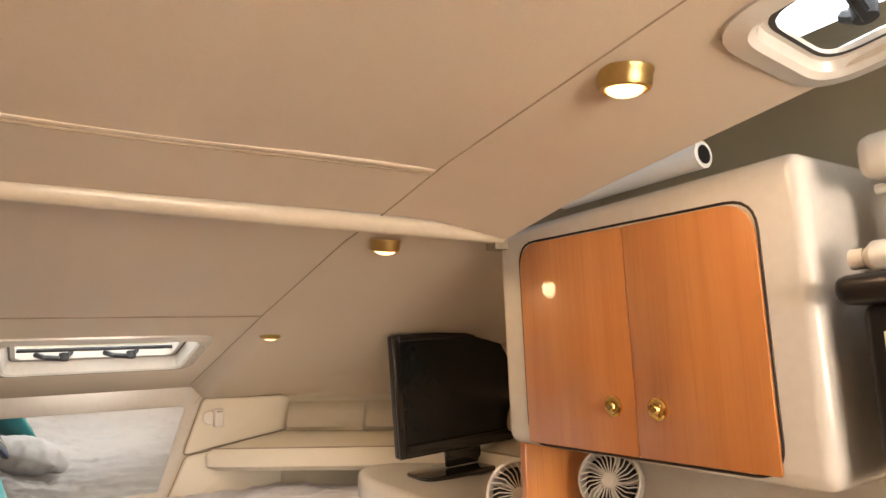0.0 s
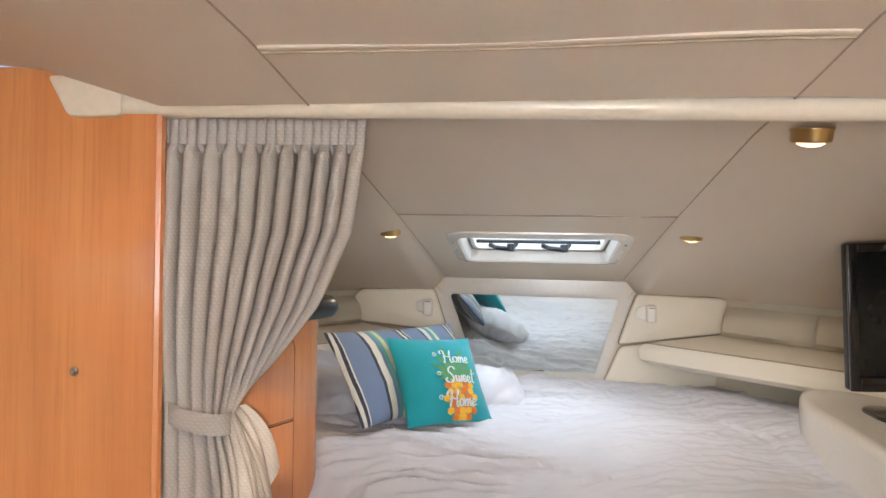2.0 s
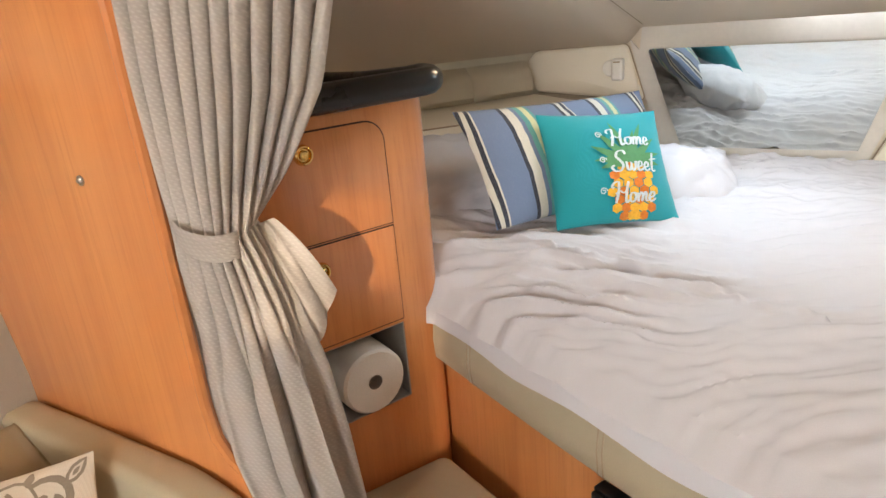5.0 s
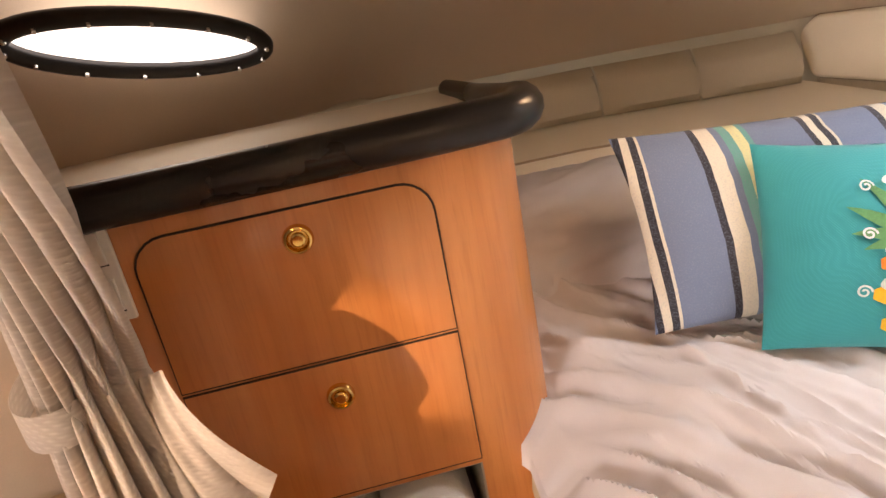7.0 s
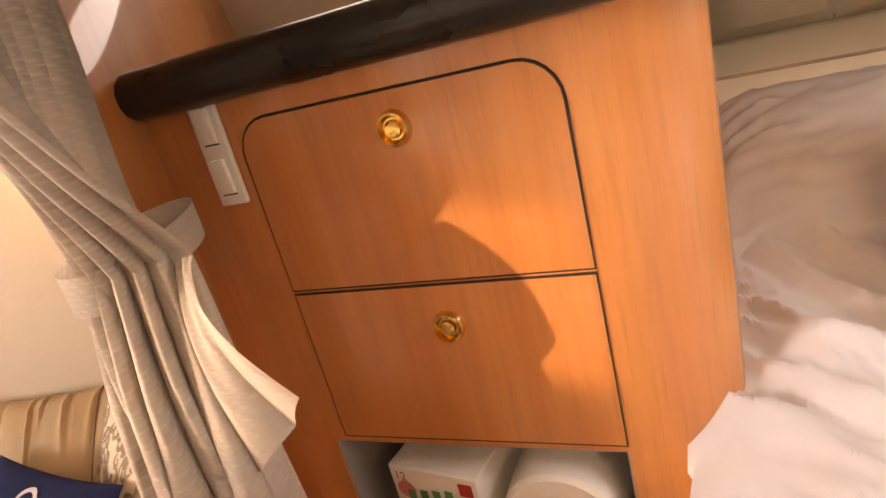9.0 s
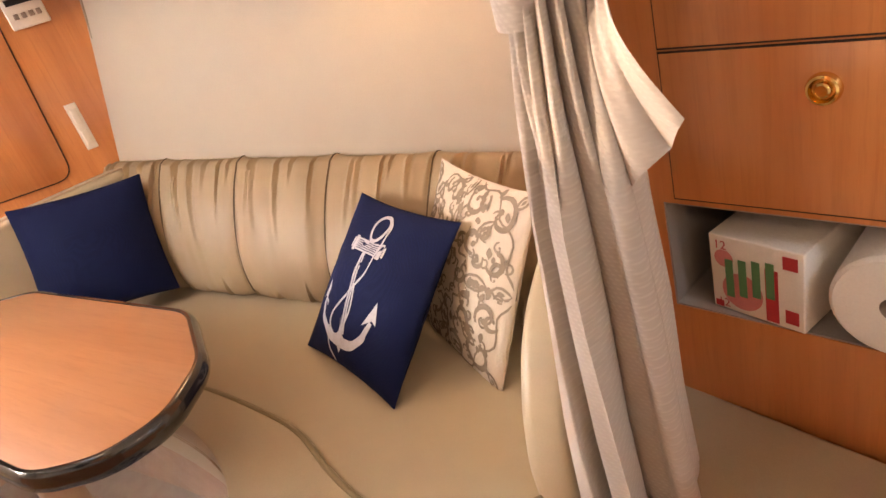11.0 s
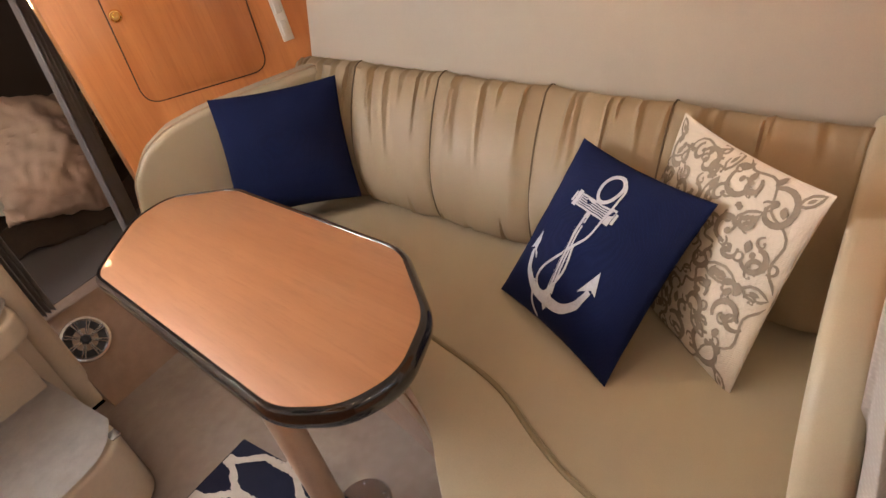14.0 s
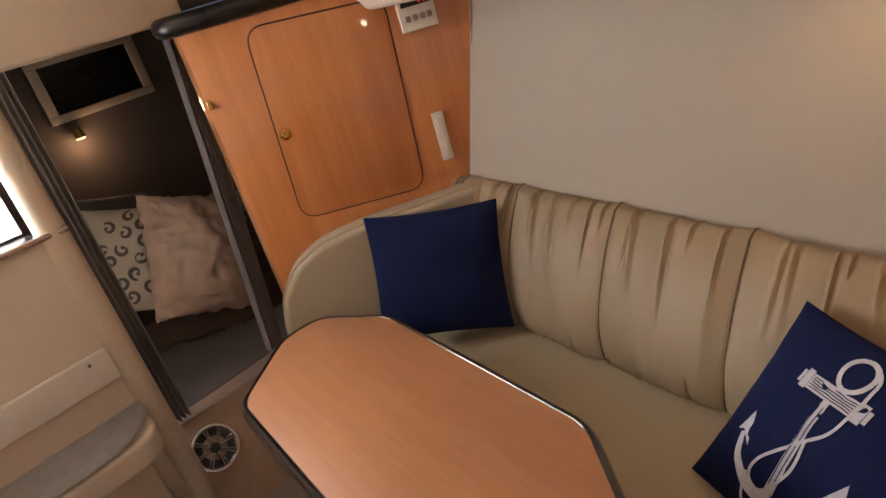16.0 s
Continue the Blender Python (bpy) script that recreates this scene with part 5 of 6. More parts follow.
bounds = [-0.32, -0.02, 0.305, 0.645, 0.965, 1.36]
for i, (a, b2) in enumerate(zip(bounds, bounds[1:])):
    def seg(u, v, a=a, b2=b2, i=i):
        y = a + (b2 - a) * u
        p = back_pt(y, v)
        e = min(u, 1 - u)
        puff = 0.020 * min(1, e * 6) ** 0.5
        pleat = 0.0
        for k in range(9):
            c = (k + 0.5 + 0.42 * math.sin(12.9 * (i * 7 + k))) / 9
            wd = 0.016 + 0.007 * math.sin(5.3 * (i + k))
            reach = 0.35 + 0.25 * math.sin(3.7 * (i * 5 + k))
            hang = max(0.0, 1 - (1.02 - v) / reach) if k % 3 else max(0.0, 1 - v / (0.5 * reach))
            drift = 0.10 * math.sin(9.1 * (k + 2 * i)) * (v - 0.5)
            pleat += 0.010 * math.exp(-((u - c - drift) / wd) ** 2) * hang - 0.007 * math.exp(-((u - c - drift - 1.7 * wd) / wd) ** 2) * hang
        pleat += 0.007 * noise.noise((u * 3.2 + i, v * 1.6, i * 1.7)) + 0.0035 * noise.noise((u * 10 + i, v * 2.5, i * 3.1))
        p.x += puff + pleat
        p.z += 0.3 * pleat
        return p
    part("back_channel", surface(seg, steps(0.004, 0.996, 80), steps(0, 1, 30) + [1.05, 1.1, 1.16, 1.25], 0.01), SEAT_BACK, settee, "ruched tan vinyl back channel" if i == 0 else "")
for y in bounds[1:-1]:
    part("channel_seam", tube([back_pt(y, v) + Vector((0.004, 0, 0)) for v in steps(0, 1.2, 24)], 0.0026, 6), plain("shaded_seam", (.16, .115, .065), 0.6), settee)
# end bolster by the partition, aft bolster by the bulkhead
endp = [(-1.05, 0.40), (-0.252, 0.40), (-0.246, 0.52), (-0.275, 0.61), (-0.33, 0.685), (-0.40, 0.728), (-0.50, 0.752), (-0.75, 0.755), (-1.05, 0.755)]
part("end_bolster", prism(rounded(endp, 0.03), 0, 0.082, 0.026, 4, m=Matrix.Translation((0, 1.43, 0)) @ FRONT), SEAT, settee)
AB0, ABD = Vector((-1.085, -0.228, 0)), Vector((0.821, -0.571, 0)).normalized()
AM = basis(AB0, -ABD, (0, 0, 1))  # its x runs from the cabinet's free edge to the wall, 0 at the wall


def flip(pts):
    return [(-x, y) for x, y in pts][::-1]


aftp = [(0.02, 0.42), (0.735, 0.42), (0.73, 0.60), (0.70, 0.71), (0.635, 0.79), (0.54, 0.838), (0.42, 0.857), (0.02, 0.868)]
part("aft_bolster", prism(rounded(flip(aftp), 0.03), 0.004, 0.10, 0.026, 4, m=AM), SEAT, settee)
part("aft_bolster_welt", tube([AM @ Vector((-x, y, 0.082)) for x, y in rounded(aftp, 0.03)[12:]], 0.004, 6), SEAM, settee)

# ---- aft bulkhead cabinet ----
aft = thing("aft_cabinet", AM, "glossy cherry locker with an arched door beside the settee", "cabinet")
ao = [(-0.16, 0.0), (0.67, 0.0), (0.705, -0.012), (0.725, -0.045), (0.73, -0.09), (0.72, -0.30), (-0.16, -0.30)]
b = bmesh.new()
lo, hi = [b.verts.new((-x, 0.0, y)) for x, y in ao], [b.verts.new((-x, 1.505, y)) for x, y in ao]
for i in range(len(ao)):
    j = (i + 1) % len(ao)
    b.faces.new((lo[i], lo[j], hi[j], hi[i]))
b.faces.new(hi)
bmesh.ops.recalc_face_normals(b, faces=b.faces)
part("body", b, CHERRY_UP, aft)
dpts = rounded(flip([(0.170, 0.885), (0.565, 0.905), (0.530, 1.478), (0.135, 1.455)]), 0.055, 7)
adoor = part("door", prism(dpts, -0.01, 0.004, 0.0025, 2), CHERRY_UP, aft)
part("gap", tube([(x, y, 0.0015) for x, y in dpts], 0.0028, 6, closed=True), RUBBER, adoor)
knob(adoor, -0.524, 1.172, 0.004, 0.019)
part("rim", tube(smooth_line([(-0.02, 1.535, 0.015), (-0.45, 1.535, 0.015), (-0.66, 1.535, 0.012), (-0.73, 1.535, -0.02), (-0.75, 1.535, -0.10), (-0.74, 1.535, -0.3)], 8), 0.028, 14), BLACK_PAD, aft, "black padded rim")
part("tan_edge", tube([(0.012 + 0.18 * max(0, z - 0.87), z, 0.004) for z in steps(0.86, 1.43, 8)], 0.004, 6), SEAM, aft)
part("door_catch", box(-0.700, -0.688, 1.298, 1.325, -0.012, 0.010, 0.002), BRASS, aft)
sw2 = thing("light_switch", AM @ Matrix.Translation((-0.075, 1.025, 0.001)), "ivory double rocker switch on the cherry locker", "switch", "ivory switches")
part("plate", box(-0.018, 0.018, -0.077, 0.077, 0, 0.006, 0.002), WHITE, sw2)
for dz in (-0.036, 0.036):
    part("rocker", box(-0.010, 0.010, dz - 0.024, dz + 0.024, 0.006, 0.011, 0.003), WHITE, sw2)
th = thing("thermostat", AM @ Matrix.Translation((-0.055, 1.40, 0.001)), "white air-conditioning control with a red lit display", "control panel")
part("case", box(-0.055, 0.055, -0.055, 0.055, 0, 0.014, 0.005), WHITE, th)
part("display", box(-0.042, 0.042, 0.012, 0.040, 0.014, 0.0155), BLACK, th)
d72 = letters("72", 0.026)
d72.transform(Matrix.Translation((0.022, 0.026, 0.0165)))
part("digits", d72, RED_LED, th, "red digits", smooth=False)
for x in (-0.03, -0.008, 0.014, 0.034):
    part("button", box(x - 0.007, x + 0.007, -0.028, -0.012, 0.014, 0.018, 0.002), CARD, th)

# ---- table ----
TC, TA = Vector((-0.262, 0.222, 0)), radians(-8.7)
table = thing("dinette_table", Matrix.Translation(TC) @ Matrix.Rotation(TA, 4, "Z"), "cherry dinette table with a black edge on one post", "table")
hexo = rounded(rounded([(0.220, -0.375), (0.221, 0.442), (0.152, 0.548), (0.05, 0.582), (-0.08, 0.520), (-0.206, 0.325), (-0.206, -0.375), (-0.085, -0.565), (0.03, -0.557)], 0.045, 8), 0.01, 1)
part("top", prism([(x * 0.985, y * 0.994) for x, y in hexo], 0.680, 0.7115, 0.002, 2), CHERRY_FLAT, table)
part("edge_band", tube([(x, y, 0.690) for x, y in hexo], 0.0135, 14, closed=True, flat=1.75), EDGE, table, "glossy black edge band")
part("post", lathe([(0.040, 0.02), (0.038, 0.06), (0.038, 0.68)], 20, m=Matrix.Rotation(-TA, 4, "Z") @ Matrix.Translation(Vector((-0.118, 0.312, 0)) - TC)), plain("tan_painted_post", (.50, .36, .25), 0.35, coat=0.2), table)
part("bracket", box(-0.09, 0.09, -0.12, 0.12, 0.662, 0.68, 0.004), BLACK, table)
fl = thing("floor_flange", pose(-0.165, 0.385, 0.0), "round steel floor plate by the table post", "floor plate")
part("disc", lathe([(0, 0.006), (0.072, 0.006), (0.078, 0.0)], 32), CHROME, fl)
for k in range(5):
    part("screw", lathe([(0, 0.008), (0.005, 0.007), (0.006, 0.006)], 8, m=Matrix.Translation((0.06 * math.cos(k * 1.256), 0.06 * math.sin(k * 1.256), 0))), CHROME, fl)

# ---- rug ----
RUGO, RX, RY = Vector((-0.165, -0.12, 0.002)), Vector((1, -0.02, 0)).normalized(), Vector((0.02, 1, 0)).normalized()
rug = thing("rug", basis(RUGO, RX, RY), "navy rug with a cream ogee lattice on the cabin floor", "rug")
RW, RH = 0.62, 1.40
part("ground", box(0, RW, 0, RH, 0, 0.010, 0.003), RUG_NAVY, rug)
lat = bmesh.new()
rng = random.Random(9)
px, py = 0.1355, 0.2145
flat_lay = lambda x, y: Vector((x, y, 0.0135 + 0.0014 * noise.noise((x * 60, y * 60, 0))))
for row in range(-2, int(RH / py) + 2):
    for col in range(-3, int(RW / px) + 2):
        ox, oy = 0.145 + col * px + (px / 2 if row % 2 else 0), 0.195 + row * py
        for sx in (-1, 1):
            pts = []
            for t in steps(0, 1, 22):
                f = max(0.0, min(1.0, (t - 0.24) / 0.52))
                f = f * f * (3 - 2 * f)
                x = ox + sx * ((px / 2) * f + 0.007 * (1 - 2 * f)) + rng.uniform(-.0012, .0012)
                y = oy + py * t
                if 0.003 < x < RW - 0.003 and 0.003 < y < RH - 0.003:
                    pts.append((x, y))
            if len(pts) > 2:
                ribbon(lat, pts, [0.0225 + rng.uniform(-.005, .005) for k in range(len(pts))], flat_lay)
tagged(part("lattice", lat, RUG_WHITE, rug, "cream tufted lattice"), kind="stuff")

# ---- companionway steps ----
def step_unit(name, x0, x1, y0, y1, z0, z1, matz, label):
    ob = thing(name, pose(0, 0, 0), label, "step", "companionway steps")
    pts = rounded([(x0, y0), (x1, y0), (x1, y1), (x0, y1)], 0.13, 8)
    part("tread", prism(pts, z0, z1, 0.018, 4), BEIGE_GEL, ob)
    mb = surface(lambda u, v: Vector((x0 - 0.005 + (x1 - x0 + 0.01) * u, y0 + 0.02 + (y1 - y0 - 0.01) * v - 0.13 * abs(2 * u - 1) ** 5 * v, z1 + 0.016 + 0.004 * noise.noise((u * 22, v * 15, z1 * 9)))), steps(0, 1, 60), steps(0, 1, 30), 0.016)
    part("mat", mb, MAT, ob, "grey pile step mat")
    return ob


lower = step_unit("step_lower", 0.055, 0.66, -0.82, -0.22, 0.0, 0.235, 0, "beige moulded lower step with a grey pile mat")
step_unit("step_upper", 0.0, 0.62, -0.82, -0.60, 0.46, 0.545, 0, "beige moulded upper step with a grey pile mat")
setting("step_riser", box(0.06, 0.66, -0.82, -0.70, 0.235, 0.46, 0.01), BEIGE_GEL)
brk = thing("step_bracket", pose(0.0, -0.815, 0.0), "white metal step bracket with a screw on the aft panel", "bracket")
part("bar", box(0.0, 0.62, 0.0, 0.02, 0.66, 0.765, 0.006), WHITE, brk)
part("screw", lathe([(0, 0.004), (0.005, 0.003), (0.006, 0)], 10, m=basis((0.06, 0.02, 0.742), (-1, 0, 0), (0, 0, 1))), CHROME, brk)
part("hinge", box(0.06, 0.09, -0.30, -0.26, 0.236, 0.242, 0.002), CHROME, lower, "small steel hinge")

# ---- loudspeaker in the riser ----
sp = thing("loudspeaker", basis((-0.145, -0.866, 0.212), (-1, 0, 0), (0, -0.536, 0.844)), "round loudspeaker with silver spokes in the carpeted riser", "loudspeaker")
part("rim", lathe([(0.068, 0.004), (0.074, 0.010), (0.082, 0.009), (0.085, 0.0)], 32), CHROME, sp)
part("cone", lathe([(0, 0.002), (0.03, -0.006), (0.068, 0.003)], 28), BLACK, sp)
part("cap", lathe([(0, 0.014), (0.012, 0.012), (0.018, 0.004)], 20), BLACK, sp)
for k in range(8):
    a = 2 * math.pi * k / 8
    for off in (-0.09, 0.09):
        part("spoke", tube([(0.019 * math.cos(a + off), 0.019 * math.sin(a + off), 0.009), (0.07 * math.cos(a + off * 0.9), 0.07 * math.sin(a + off * 0.9), 0.011)], 0.0032, 6), CHROME, sp)

# ---- mid-berth ----
def berth_point(x, v):
    y = -2.44 + v * (2.44 - 1.30 - 0.55 * max(0, x + 0.7))
    return Vector((x, y, 0.455 + 0.05 * noise.noise((x * 3, y * 3, 0)) + 0.03 * noise.noise((x * 9, y * 9, 2)) - (0.14 if v > 0.97 else 0)))


mb = thing("mid_berth_bed", pose(0, 0, 0), "dark rumpled bedding on the mid-berth mattress", "bed")
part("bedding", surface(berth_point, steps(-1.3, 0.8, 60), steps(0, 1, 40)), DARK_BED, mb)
pillow("berth_pillow", (-0.575, -1.42, 0.67), (0.74, -0.06, 0.30), (-0.22, -0.30, 0.80), 0.44, 0.52, 0.27, SATIN, "taupe satin pillow on the mid-berth", 9.2, crumple=0.026)
berthp, lay = pillow("berth_pillow", (-0.385, -1.60, 0.72), (-0.70, 0.45, -0.20), (-0.2, -0.35, 0.75), 0.44, 0.46, 0.16, CREAM, "cream scroll-printed cushion on the mid-berth", 10.4)
pr = bmesh.new()
for k in range(22):
    a, r = 2.4 * k, 0.042 * math.sqrt(k + 0.5)
    spiral(r * math.cos(a), r * math.sin(a), 0.030, 5.4 * (1 if k % 2 else -1), a, 0.011)
part("scroll_print", pr, BERTH_DIM, berthp, "dark scroll print")
pillow("berth_pillow", (-0.42, -1.98, 0.74), (0.8, -0.5, 0.2), (-0.1, -0.2, 0.9), 0.50, 0.42, 0.2, BERTH_DIM, "dark cushion at the back of the mid-berth", 11.4)
win = thing("berth_window", pose(-0.79, -2.45, 1.41), "dark tinted window with a beige frame in the mid-berth", "window")
part("frame", joined(joined(box(-0.27, 0.27, -0.008, 0.015, 0.115, 0.155, 0.005), box(-0.27, 0.27, -0.008, 0.015, -0.155, -0.115, 0.005)), joined(box(-0.27, -0.22, -0.008, 0.015, -0.115, 0.115, 0.005), box(0.22, 0.27, -0.008, 0.015, -0.115, 0.115, 0.005))), SHELL, win)
part("pane", box(-0.22, 0.22, -0.008, 0.002, -0.115, 0.115), SCREEN, win)
bl = thing("berth_light", pose(-0.60, -2.40, 1.19), "small warm wall light in the mid-berth, switched on", "lamp")
part("body", lathe([(0, 0.03), (0.02, 0.03), (0.03, -0.02), (0.0, -0.02)], 16), BRASS, bl)
part("lens", lathe([(0, -0.021), (0.022, -0.021), (0.022, -0.026), (0, -0.03)], 16), WARM, bl)
pb = new("berth_bulb", bpy.data.lights.new("berth_bulb", "POINT"))
pb.data.energy, pb.data.color, pb.data.shadow_soft_size = 0.9, (1.0, .6, .3), 0.03
pb.location = (-0.60, -2.36, 1.13)
ac = thing("berth_curtain", pose(0, 0, 0), "grey curtain drawn aside at the mid-berth opening", "curtain")
part("cloth", surface(lambda u, z: Vector((-0.675 + 0.07 * u + 0.11 * (1.5 - z) * 0.9, -0.955 - 0.018 * math.cos(2 * math.pi * 5 * u), z)), steps(0, 1, 60), steps(1.545, 0.36, 20), 0.002), GREY_CURTAIN, ac)
ac2 = thing("berth_curtain", pose(0, 0, 0), "grey curtain at the companionway jamb", "curtain")
part("cloth", surface(lambda u, z: Vector((-0.15 + 0.07 * u, -0.94 - 0.016 * math.cos(2 * math.pi * 4 * u), z)), steps(0, 1, 50), steps(1.55, 0.34, 16), 0.002), GREY_CURTAIN, ac2)

# ---- galley side ----
gc = thing("galley_cabinet", pose(0, 0, 0), "white moulded galley locker with two cherry doors", "cabinet")
YZ = Matrix(((0, 0, -1, 0), (1, 0, 0, 0), (0, 1, 0, 0), (0, 0, 0, 1)))  # outline's x along y, its y upwards, depth towards -x
gpts = rounded([(0.762, 1.285), (1.478, 1.285), (1.478, 1.765), (0.762, 1.765)], 0.03, 6)
part("case", prism(gpts, -0.42, 0.0, 0.022, 5, m=Matrix.Translation((0.985, 0, 0)) @ YZ), GELCOAT, gc)
part("top_lip", box(1.0, 1.3, -0.5, 0.70, 1.70, 1.765, 0.02), GELCOAT, gc)


def one_round(pts, k, r, n=7):
    """A polygon with one round corner, the others barely eased."""
    out = []
    for q in range(len(pts)):
        p, a, c = Vector(pts[q]), Vector(pts[q - 1]), Vector(pts[(q + 1) % len(pts)])
        d = r if q == k else 0.003
        a1, c1 = p + (a - p).normalized() * d, p + (c - p).normalized() * d
        out += [tuple(a1 * (1 - t) ** 2 + p * 2 * t * (1 - t) + c1 * t * t) for t in (steps(0, 1, n) if q == k else (0, 1))]
    return out


for pts, k, ky in (([(0.838, 1.300), (1.094, 1.297), (1.094, 1.710), (0.838, 1.705)], 3, 1.046), ([(1.0965, 1.297), (1.395, 1.295), (1.395, 1.722), (1.0965, 1.710)], 2, 1.146)):
    outl = one_round(pts, k, 0.06)
    dd = part("door", prism(outl, 0.0, 0.005, 0.0015, 2, m=Matrix.Translation((0.985, 0, 0)) @ YZ), CHERRY, gc)
    part("knob", lathe([(0, 0.013), (0.006, 0.013), (0.009, 0.010), (0.010, 0.006), (0.014, 0.005), (0.016, 0.007), (0.0195, 0.004), (0.0195, 0.0)], 24, m=Matrix.Translation((0.980, ky, 1.383)) @ pose(0, 0, 0, 0, -90, 0)), BRASS, dd, "brass push knob")
part("door_gap", tube([Vector((0.9845, y, z)) for y, z in rounded([(0.835, 1.296), (1.398, 1.292), (1.398, 1.725), (0.835, 1.708)], 0.05, 6)], 0.0024, 6, closed=True), RUBBER, gc)
roll = thing("paper_roll", basis((1.03, 0.943, 1.812), (0, 1, 0.0), (0, 0, 1)), "white paper roll lying on top of the galley locker", "paper roll")
part("paper", tube([(0, 0, 0), (0.35, 0, 0)], 0.024, 24), PAPER, roll)
# flat black disc on the solid end paints the dark inside of the roll
part("bore_dark", lathe([(0, 0.0), (0.017, 0.0)], 20, m=Matrix.Translation((-0.001, 0, 0)) @ pose(0, 0, 0, 0, -90, 0)), BLACK, roll)

counter = thing("galley_counter", pose(0, 0, 0), "beige moulded galley counter with rounded corner", "counter")
cpts = rounded([(0.62, -0.4), (1.64, -0.4), (1.64, 1.56), (0.625, 1.56)], 0.05, 6)
part("top", prism(cpts, 0.86, 0.90, 0.016, 4), BEIGE_GEL, counter)
part("body", prism([(0.66, -0.38), (1.62, -0.38), (1.62, 1.52), (0.66, 1.52)], 0.0, 0.86), CHERRY, counter)
console = thing("tv_console", pose(0, 0, 0), "white moulded console beside the bed", "console")
part("case", prism(rounded([(1.06, 1.62), (1.60, 1.62), (1.52, 2.62), (1.16, 2.70), (1.07, 2.45)], 0.10, 8), 0.60, 1.055, 0.03, 5), GELCOAT, console)
bs = thing("backsplash", pose(0, 0, 0), "white panel with cherry trim behind the galley counter", "panel")
part("panel", box(1.30, 1.32, 0.0, 1.60, 0.90, 1.29), GELCOAT, bs)
part("trim", box(1.05, 1.30, 1.50, 1.52, 0.92, 1.285, 0.004), CHERRY, bs)

tv = thing("television", basis((1.36, 2.30, 1.36), (0.985, -0.03, 0.045), (0.0, 0, 1)), "black flat television standing on the white console", "television")
part("case", box(-0.225, 0.31, -0.225, 0.20, -0.035, 0.0, 0.008), BLACK, tv)
part("screen", box(-0.198, 0.284, -0.182, 0.174, 0.0005, 0.003), SCREEN, tv)
part("bezel", joined(joined(box(-0.225, -0.198, -0.225, 0.20, 0.0, 0.012, 0.004), box(0.284, 0.31, -0.225, 0.20, 0.0, 0.012, 0.004)), joined(box(-0.20, 0.29, 0.174, 0.20, 0.0, 0.012, 0.004), box(-0.20, 0.29, -0.225, -0.182, 0.0, 0.014, 0.005))), EDGE, tv)
part("neck", box(-0.03, 0.12, -0.285, -0.22, -0.03, -0.008, 0.006), EDGE, tv)
part("foot", prism(rounded([(-0.17, -0.10), (0.25, -0.10), (0.25, 0.09), (-0.17, 0.09)], 0.06, 6), -0.306, -0.288, 0.006, 3, m=Matrix(((1, 0, 0, 0), (0, 0, 1, 0), (0, 1, 0, 0), (0, 0, 0, 1)))), EDGE, tv)


def fan(m, r, label):
    ob = thing("desk_fan", m, label, "fan", "small white fans")
    part("shell", lathe([(r * 0.55, -0.06), (r * 0.9, -0.03), (r, 0.0), (r * 0.97, 0.018), (r * 0.90, 0.02), (r * 0.86, 0.005)], 32), WHITE, ob)
    for k in range(28):
        a = 2 * math.pi * k / 28
        part("grille_bar", tube([(0.016 * math.cos(a), 0.016 * math.sin(a), 0.020), (r * 0.6 * math.cos(a + .12), r * 0.6 * math.sin(a + .12), 0.022), (r * 0.9 * math.cos(a + .3), r * 0.9 * math.sin(a + .3), 0.014)], 0.0016, 5), WHITE, ob)
    part("hub", lathe([(0, 0.026), (0.014, 0.024), (0.018, 0.018)], 16), WHITE, ob)
    for k in range(5):
        a0 = 2 * math.pi * k / 5
        blade = surface(lambda u, v: Vector(((0.014 + (r * 0.8 - 0.014) * u) * math.cos(a0 + 0.9 * v + 0.3 * u), (0.014 + (r * 0.8 - 0.014) * u) * math.sin(a0 + 0.9 * v + 0.3 * u), -0.012 + 0.016 * v)), steps(0, 1, 6), steps(0, 1, 5), 0.002)
        part("blade", blade, BLACK, ob)
    return ob


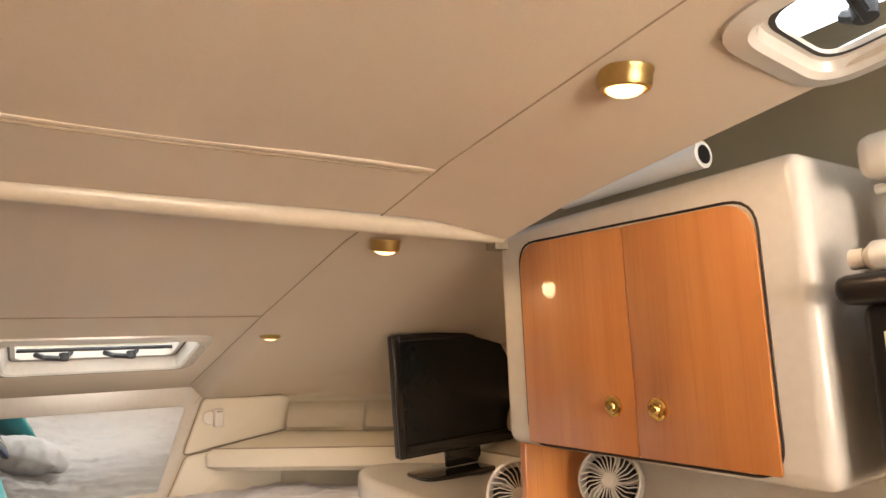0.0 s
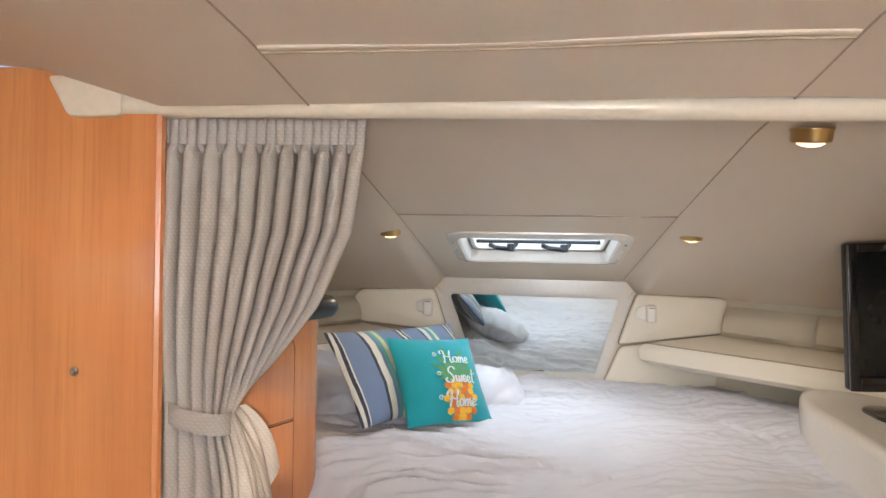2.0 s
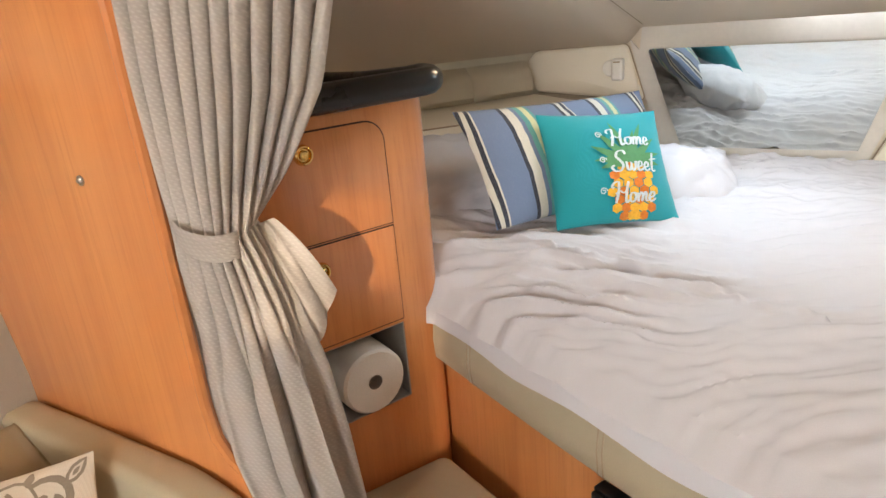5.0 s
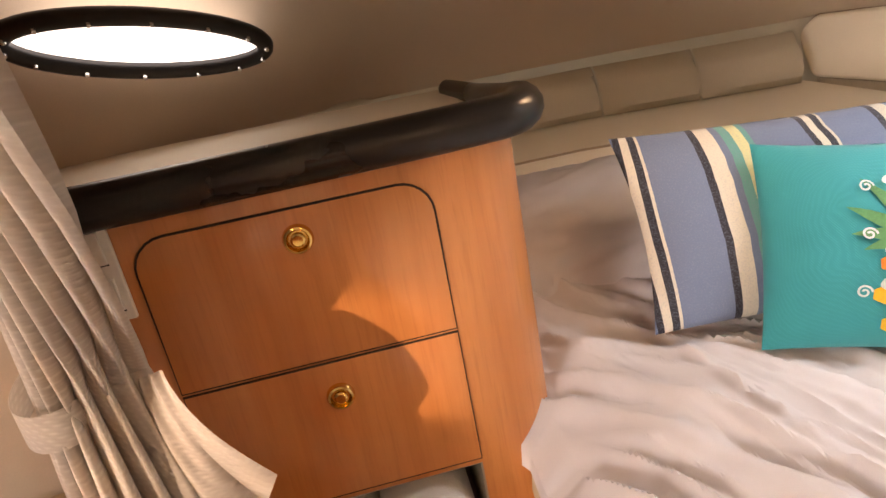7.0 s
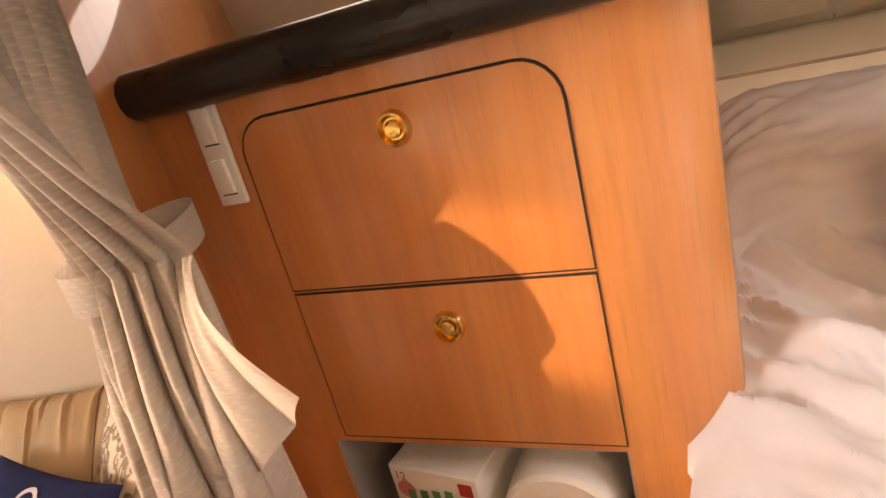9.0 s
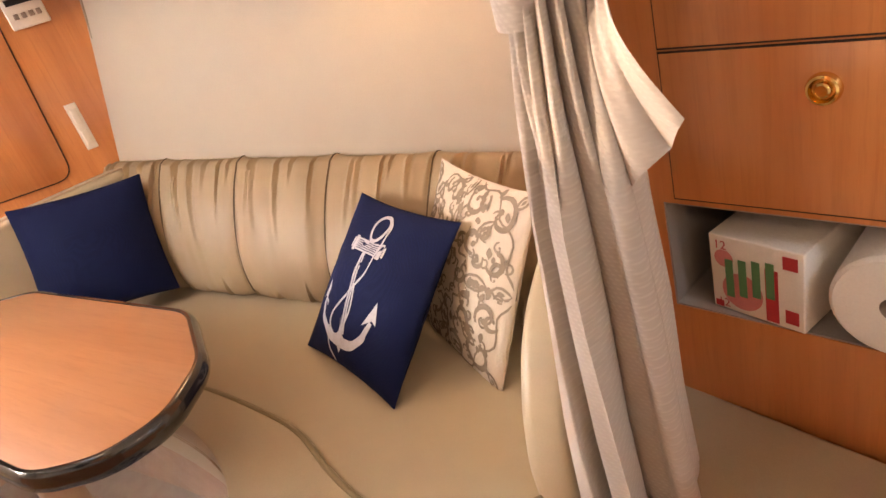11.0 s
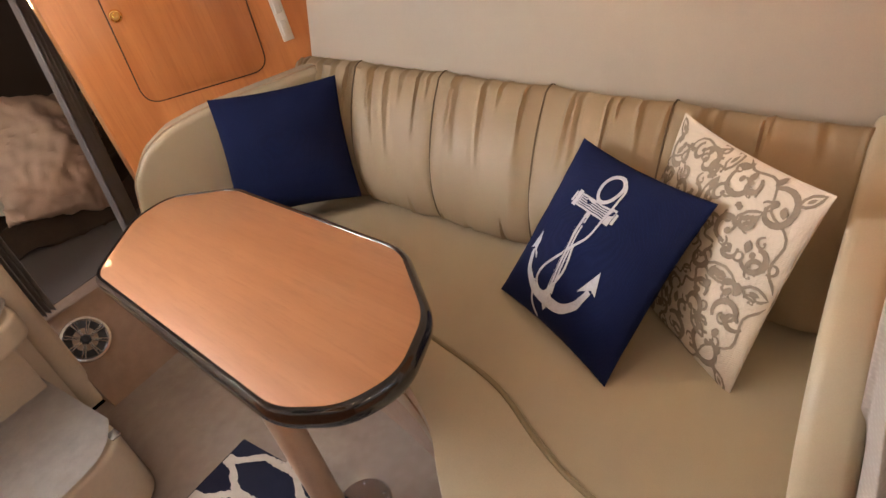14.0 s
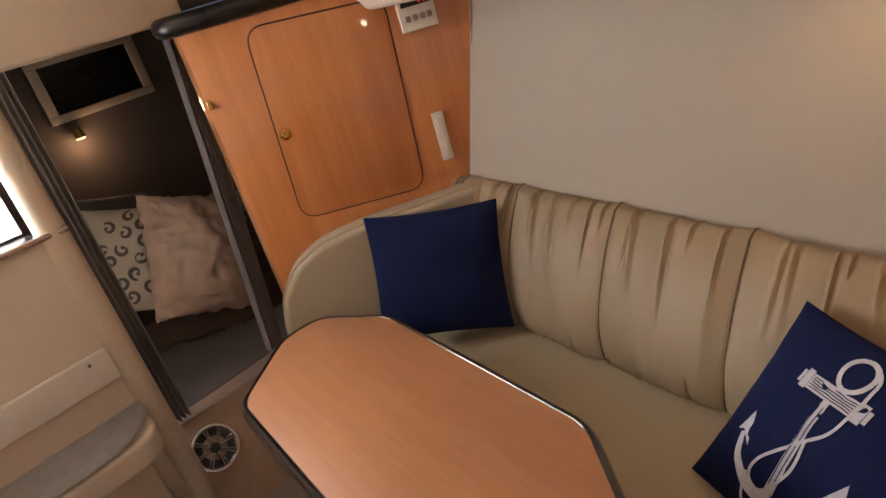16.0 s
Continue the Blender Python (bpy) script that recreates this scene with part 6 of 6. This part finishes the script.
f1 = fan(basis((1.10, 1.59, 1.135), (0.75, -0.62, 0.0), (0.15, 0.2, 0.9)), 0.085, "white desk fan standing before the console")
part("stand", lathe([(0.05, 0), (0.05, 0.01), (0.02, 0.02), (0.015, 0.19)], 20, m=f1.matrix_world.inverted() @ Matrix.Translation((1.11, 1.60, 0.90))), WHITE, f1)
f2 = fan(basis((1.20, 1.38, 1.185), (0.45, -0.85, 0.0), (0.3, 0.1, 0.9)), 0.075, "white desk fan on the galley counter")
part("stand", lathe([(0.05, 0), (0.05, 0.01), (0.02, 0.02), (0.015, 0.24)], 20, m=f2.matrix_world.inverted() @ Matrix.Translation((1.21, 1.38, 0.90))), WHITE, f2)
jug = thing("white_bowl", pose(1.20, 1.20, 0.90), "white ceramic bowl on the galley counter", "bowl")
part("bowl", lathe([(0.0, 0.0), (0.05, 0.0), (0.07, 0.04), (0.085, 0.22), (0.08, 0.22), (0.06, 0.05), (0, 0.02)], 24), GELCOAT, jug)

dk = thing("control_box", pose(0.957, 0.64, 1.30), "dark brown locker box with a white caution label", "cabinet")
part("case", box(0.03, 0.3, -0.24, 0.07, -0.05, 0.235, 0.012), BLACK, dk)
part("lid", box(0.0, 0.3, -0.26, 0.09, 0.235, 0.275, 0.016), BLACK_PAD, dk)
part("label_card", box(0.0265, 0.0295, -0.05, 0.045, 0.13, 0.20), PAPER, dk)
ct = letters("CAUTION", 0.017)
ct.transform(Matrix.Translation((0.0258, -0.003, 0.188)) @ basis((0, 0, 0), (0, -1, 0), (0, 0, 1)))
part("heading", ct, BLACK, dk, smooth=False)
bars = bmesh.new()
for k in range(3):
    box(0.0256, 0.0264, -0.045, 0.038, 0.165 - k * 0.014, 0.171 - k * 0.014, bm=bars)
part("print_line", bars, CARD, dk)
bottle = thing("white_bottle", pose(1.005, 0.69, 1.597), "small white bottle lying on the dark box", "bottle")
part("body", tube([(0, -0.04, 0), (0, 0.0, 0), (0, 0.012, 0)], [0.022, 0.022, 0.012], 16), WHITE, bottle)
part("cap", tube([(0, 0.012, 0), (0, 0.03, 0)], 0.014, 14), WHITE, bottle)
gcur = thing("galley_curtain", pose(0, 0, 0), "beige curtain on a rail at the galley window", "curtain")
part("cloth", surface(lambda u, z: Vector((1.11 - 0.012 * math.cos(2 * math.pi * 5 * u), 0.46 + 0.24 * u, z)), steps(0, 1, 60), steps(1.70, 1.58, 6), 0.002), CURTAIN, gcur)
part("rail", tube([(1.105, 0.41, 1.705), (1.105, 0.72, 1.705)], 0.008, 8), WHITE, gcur)
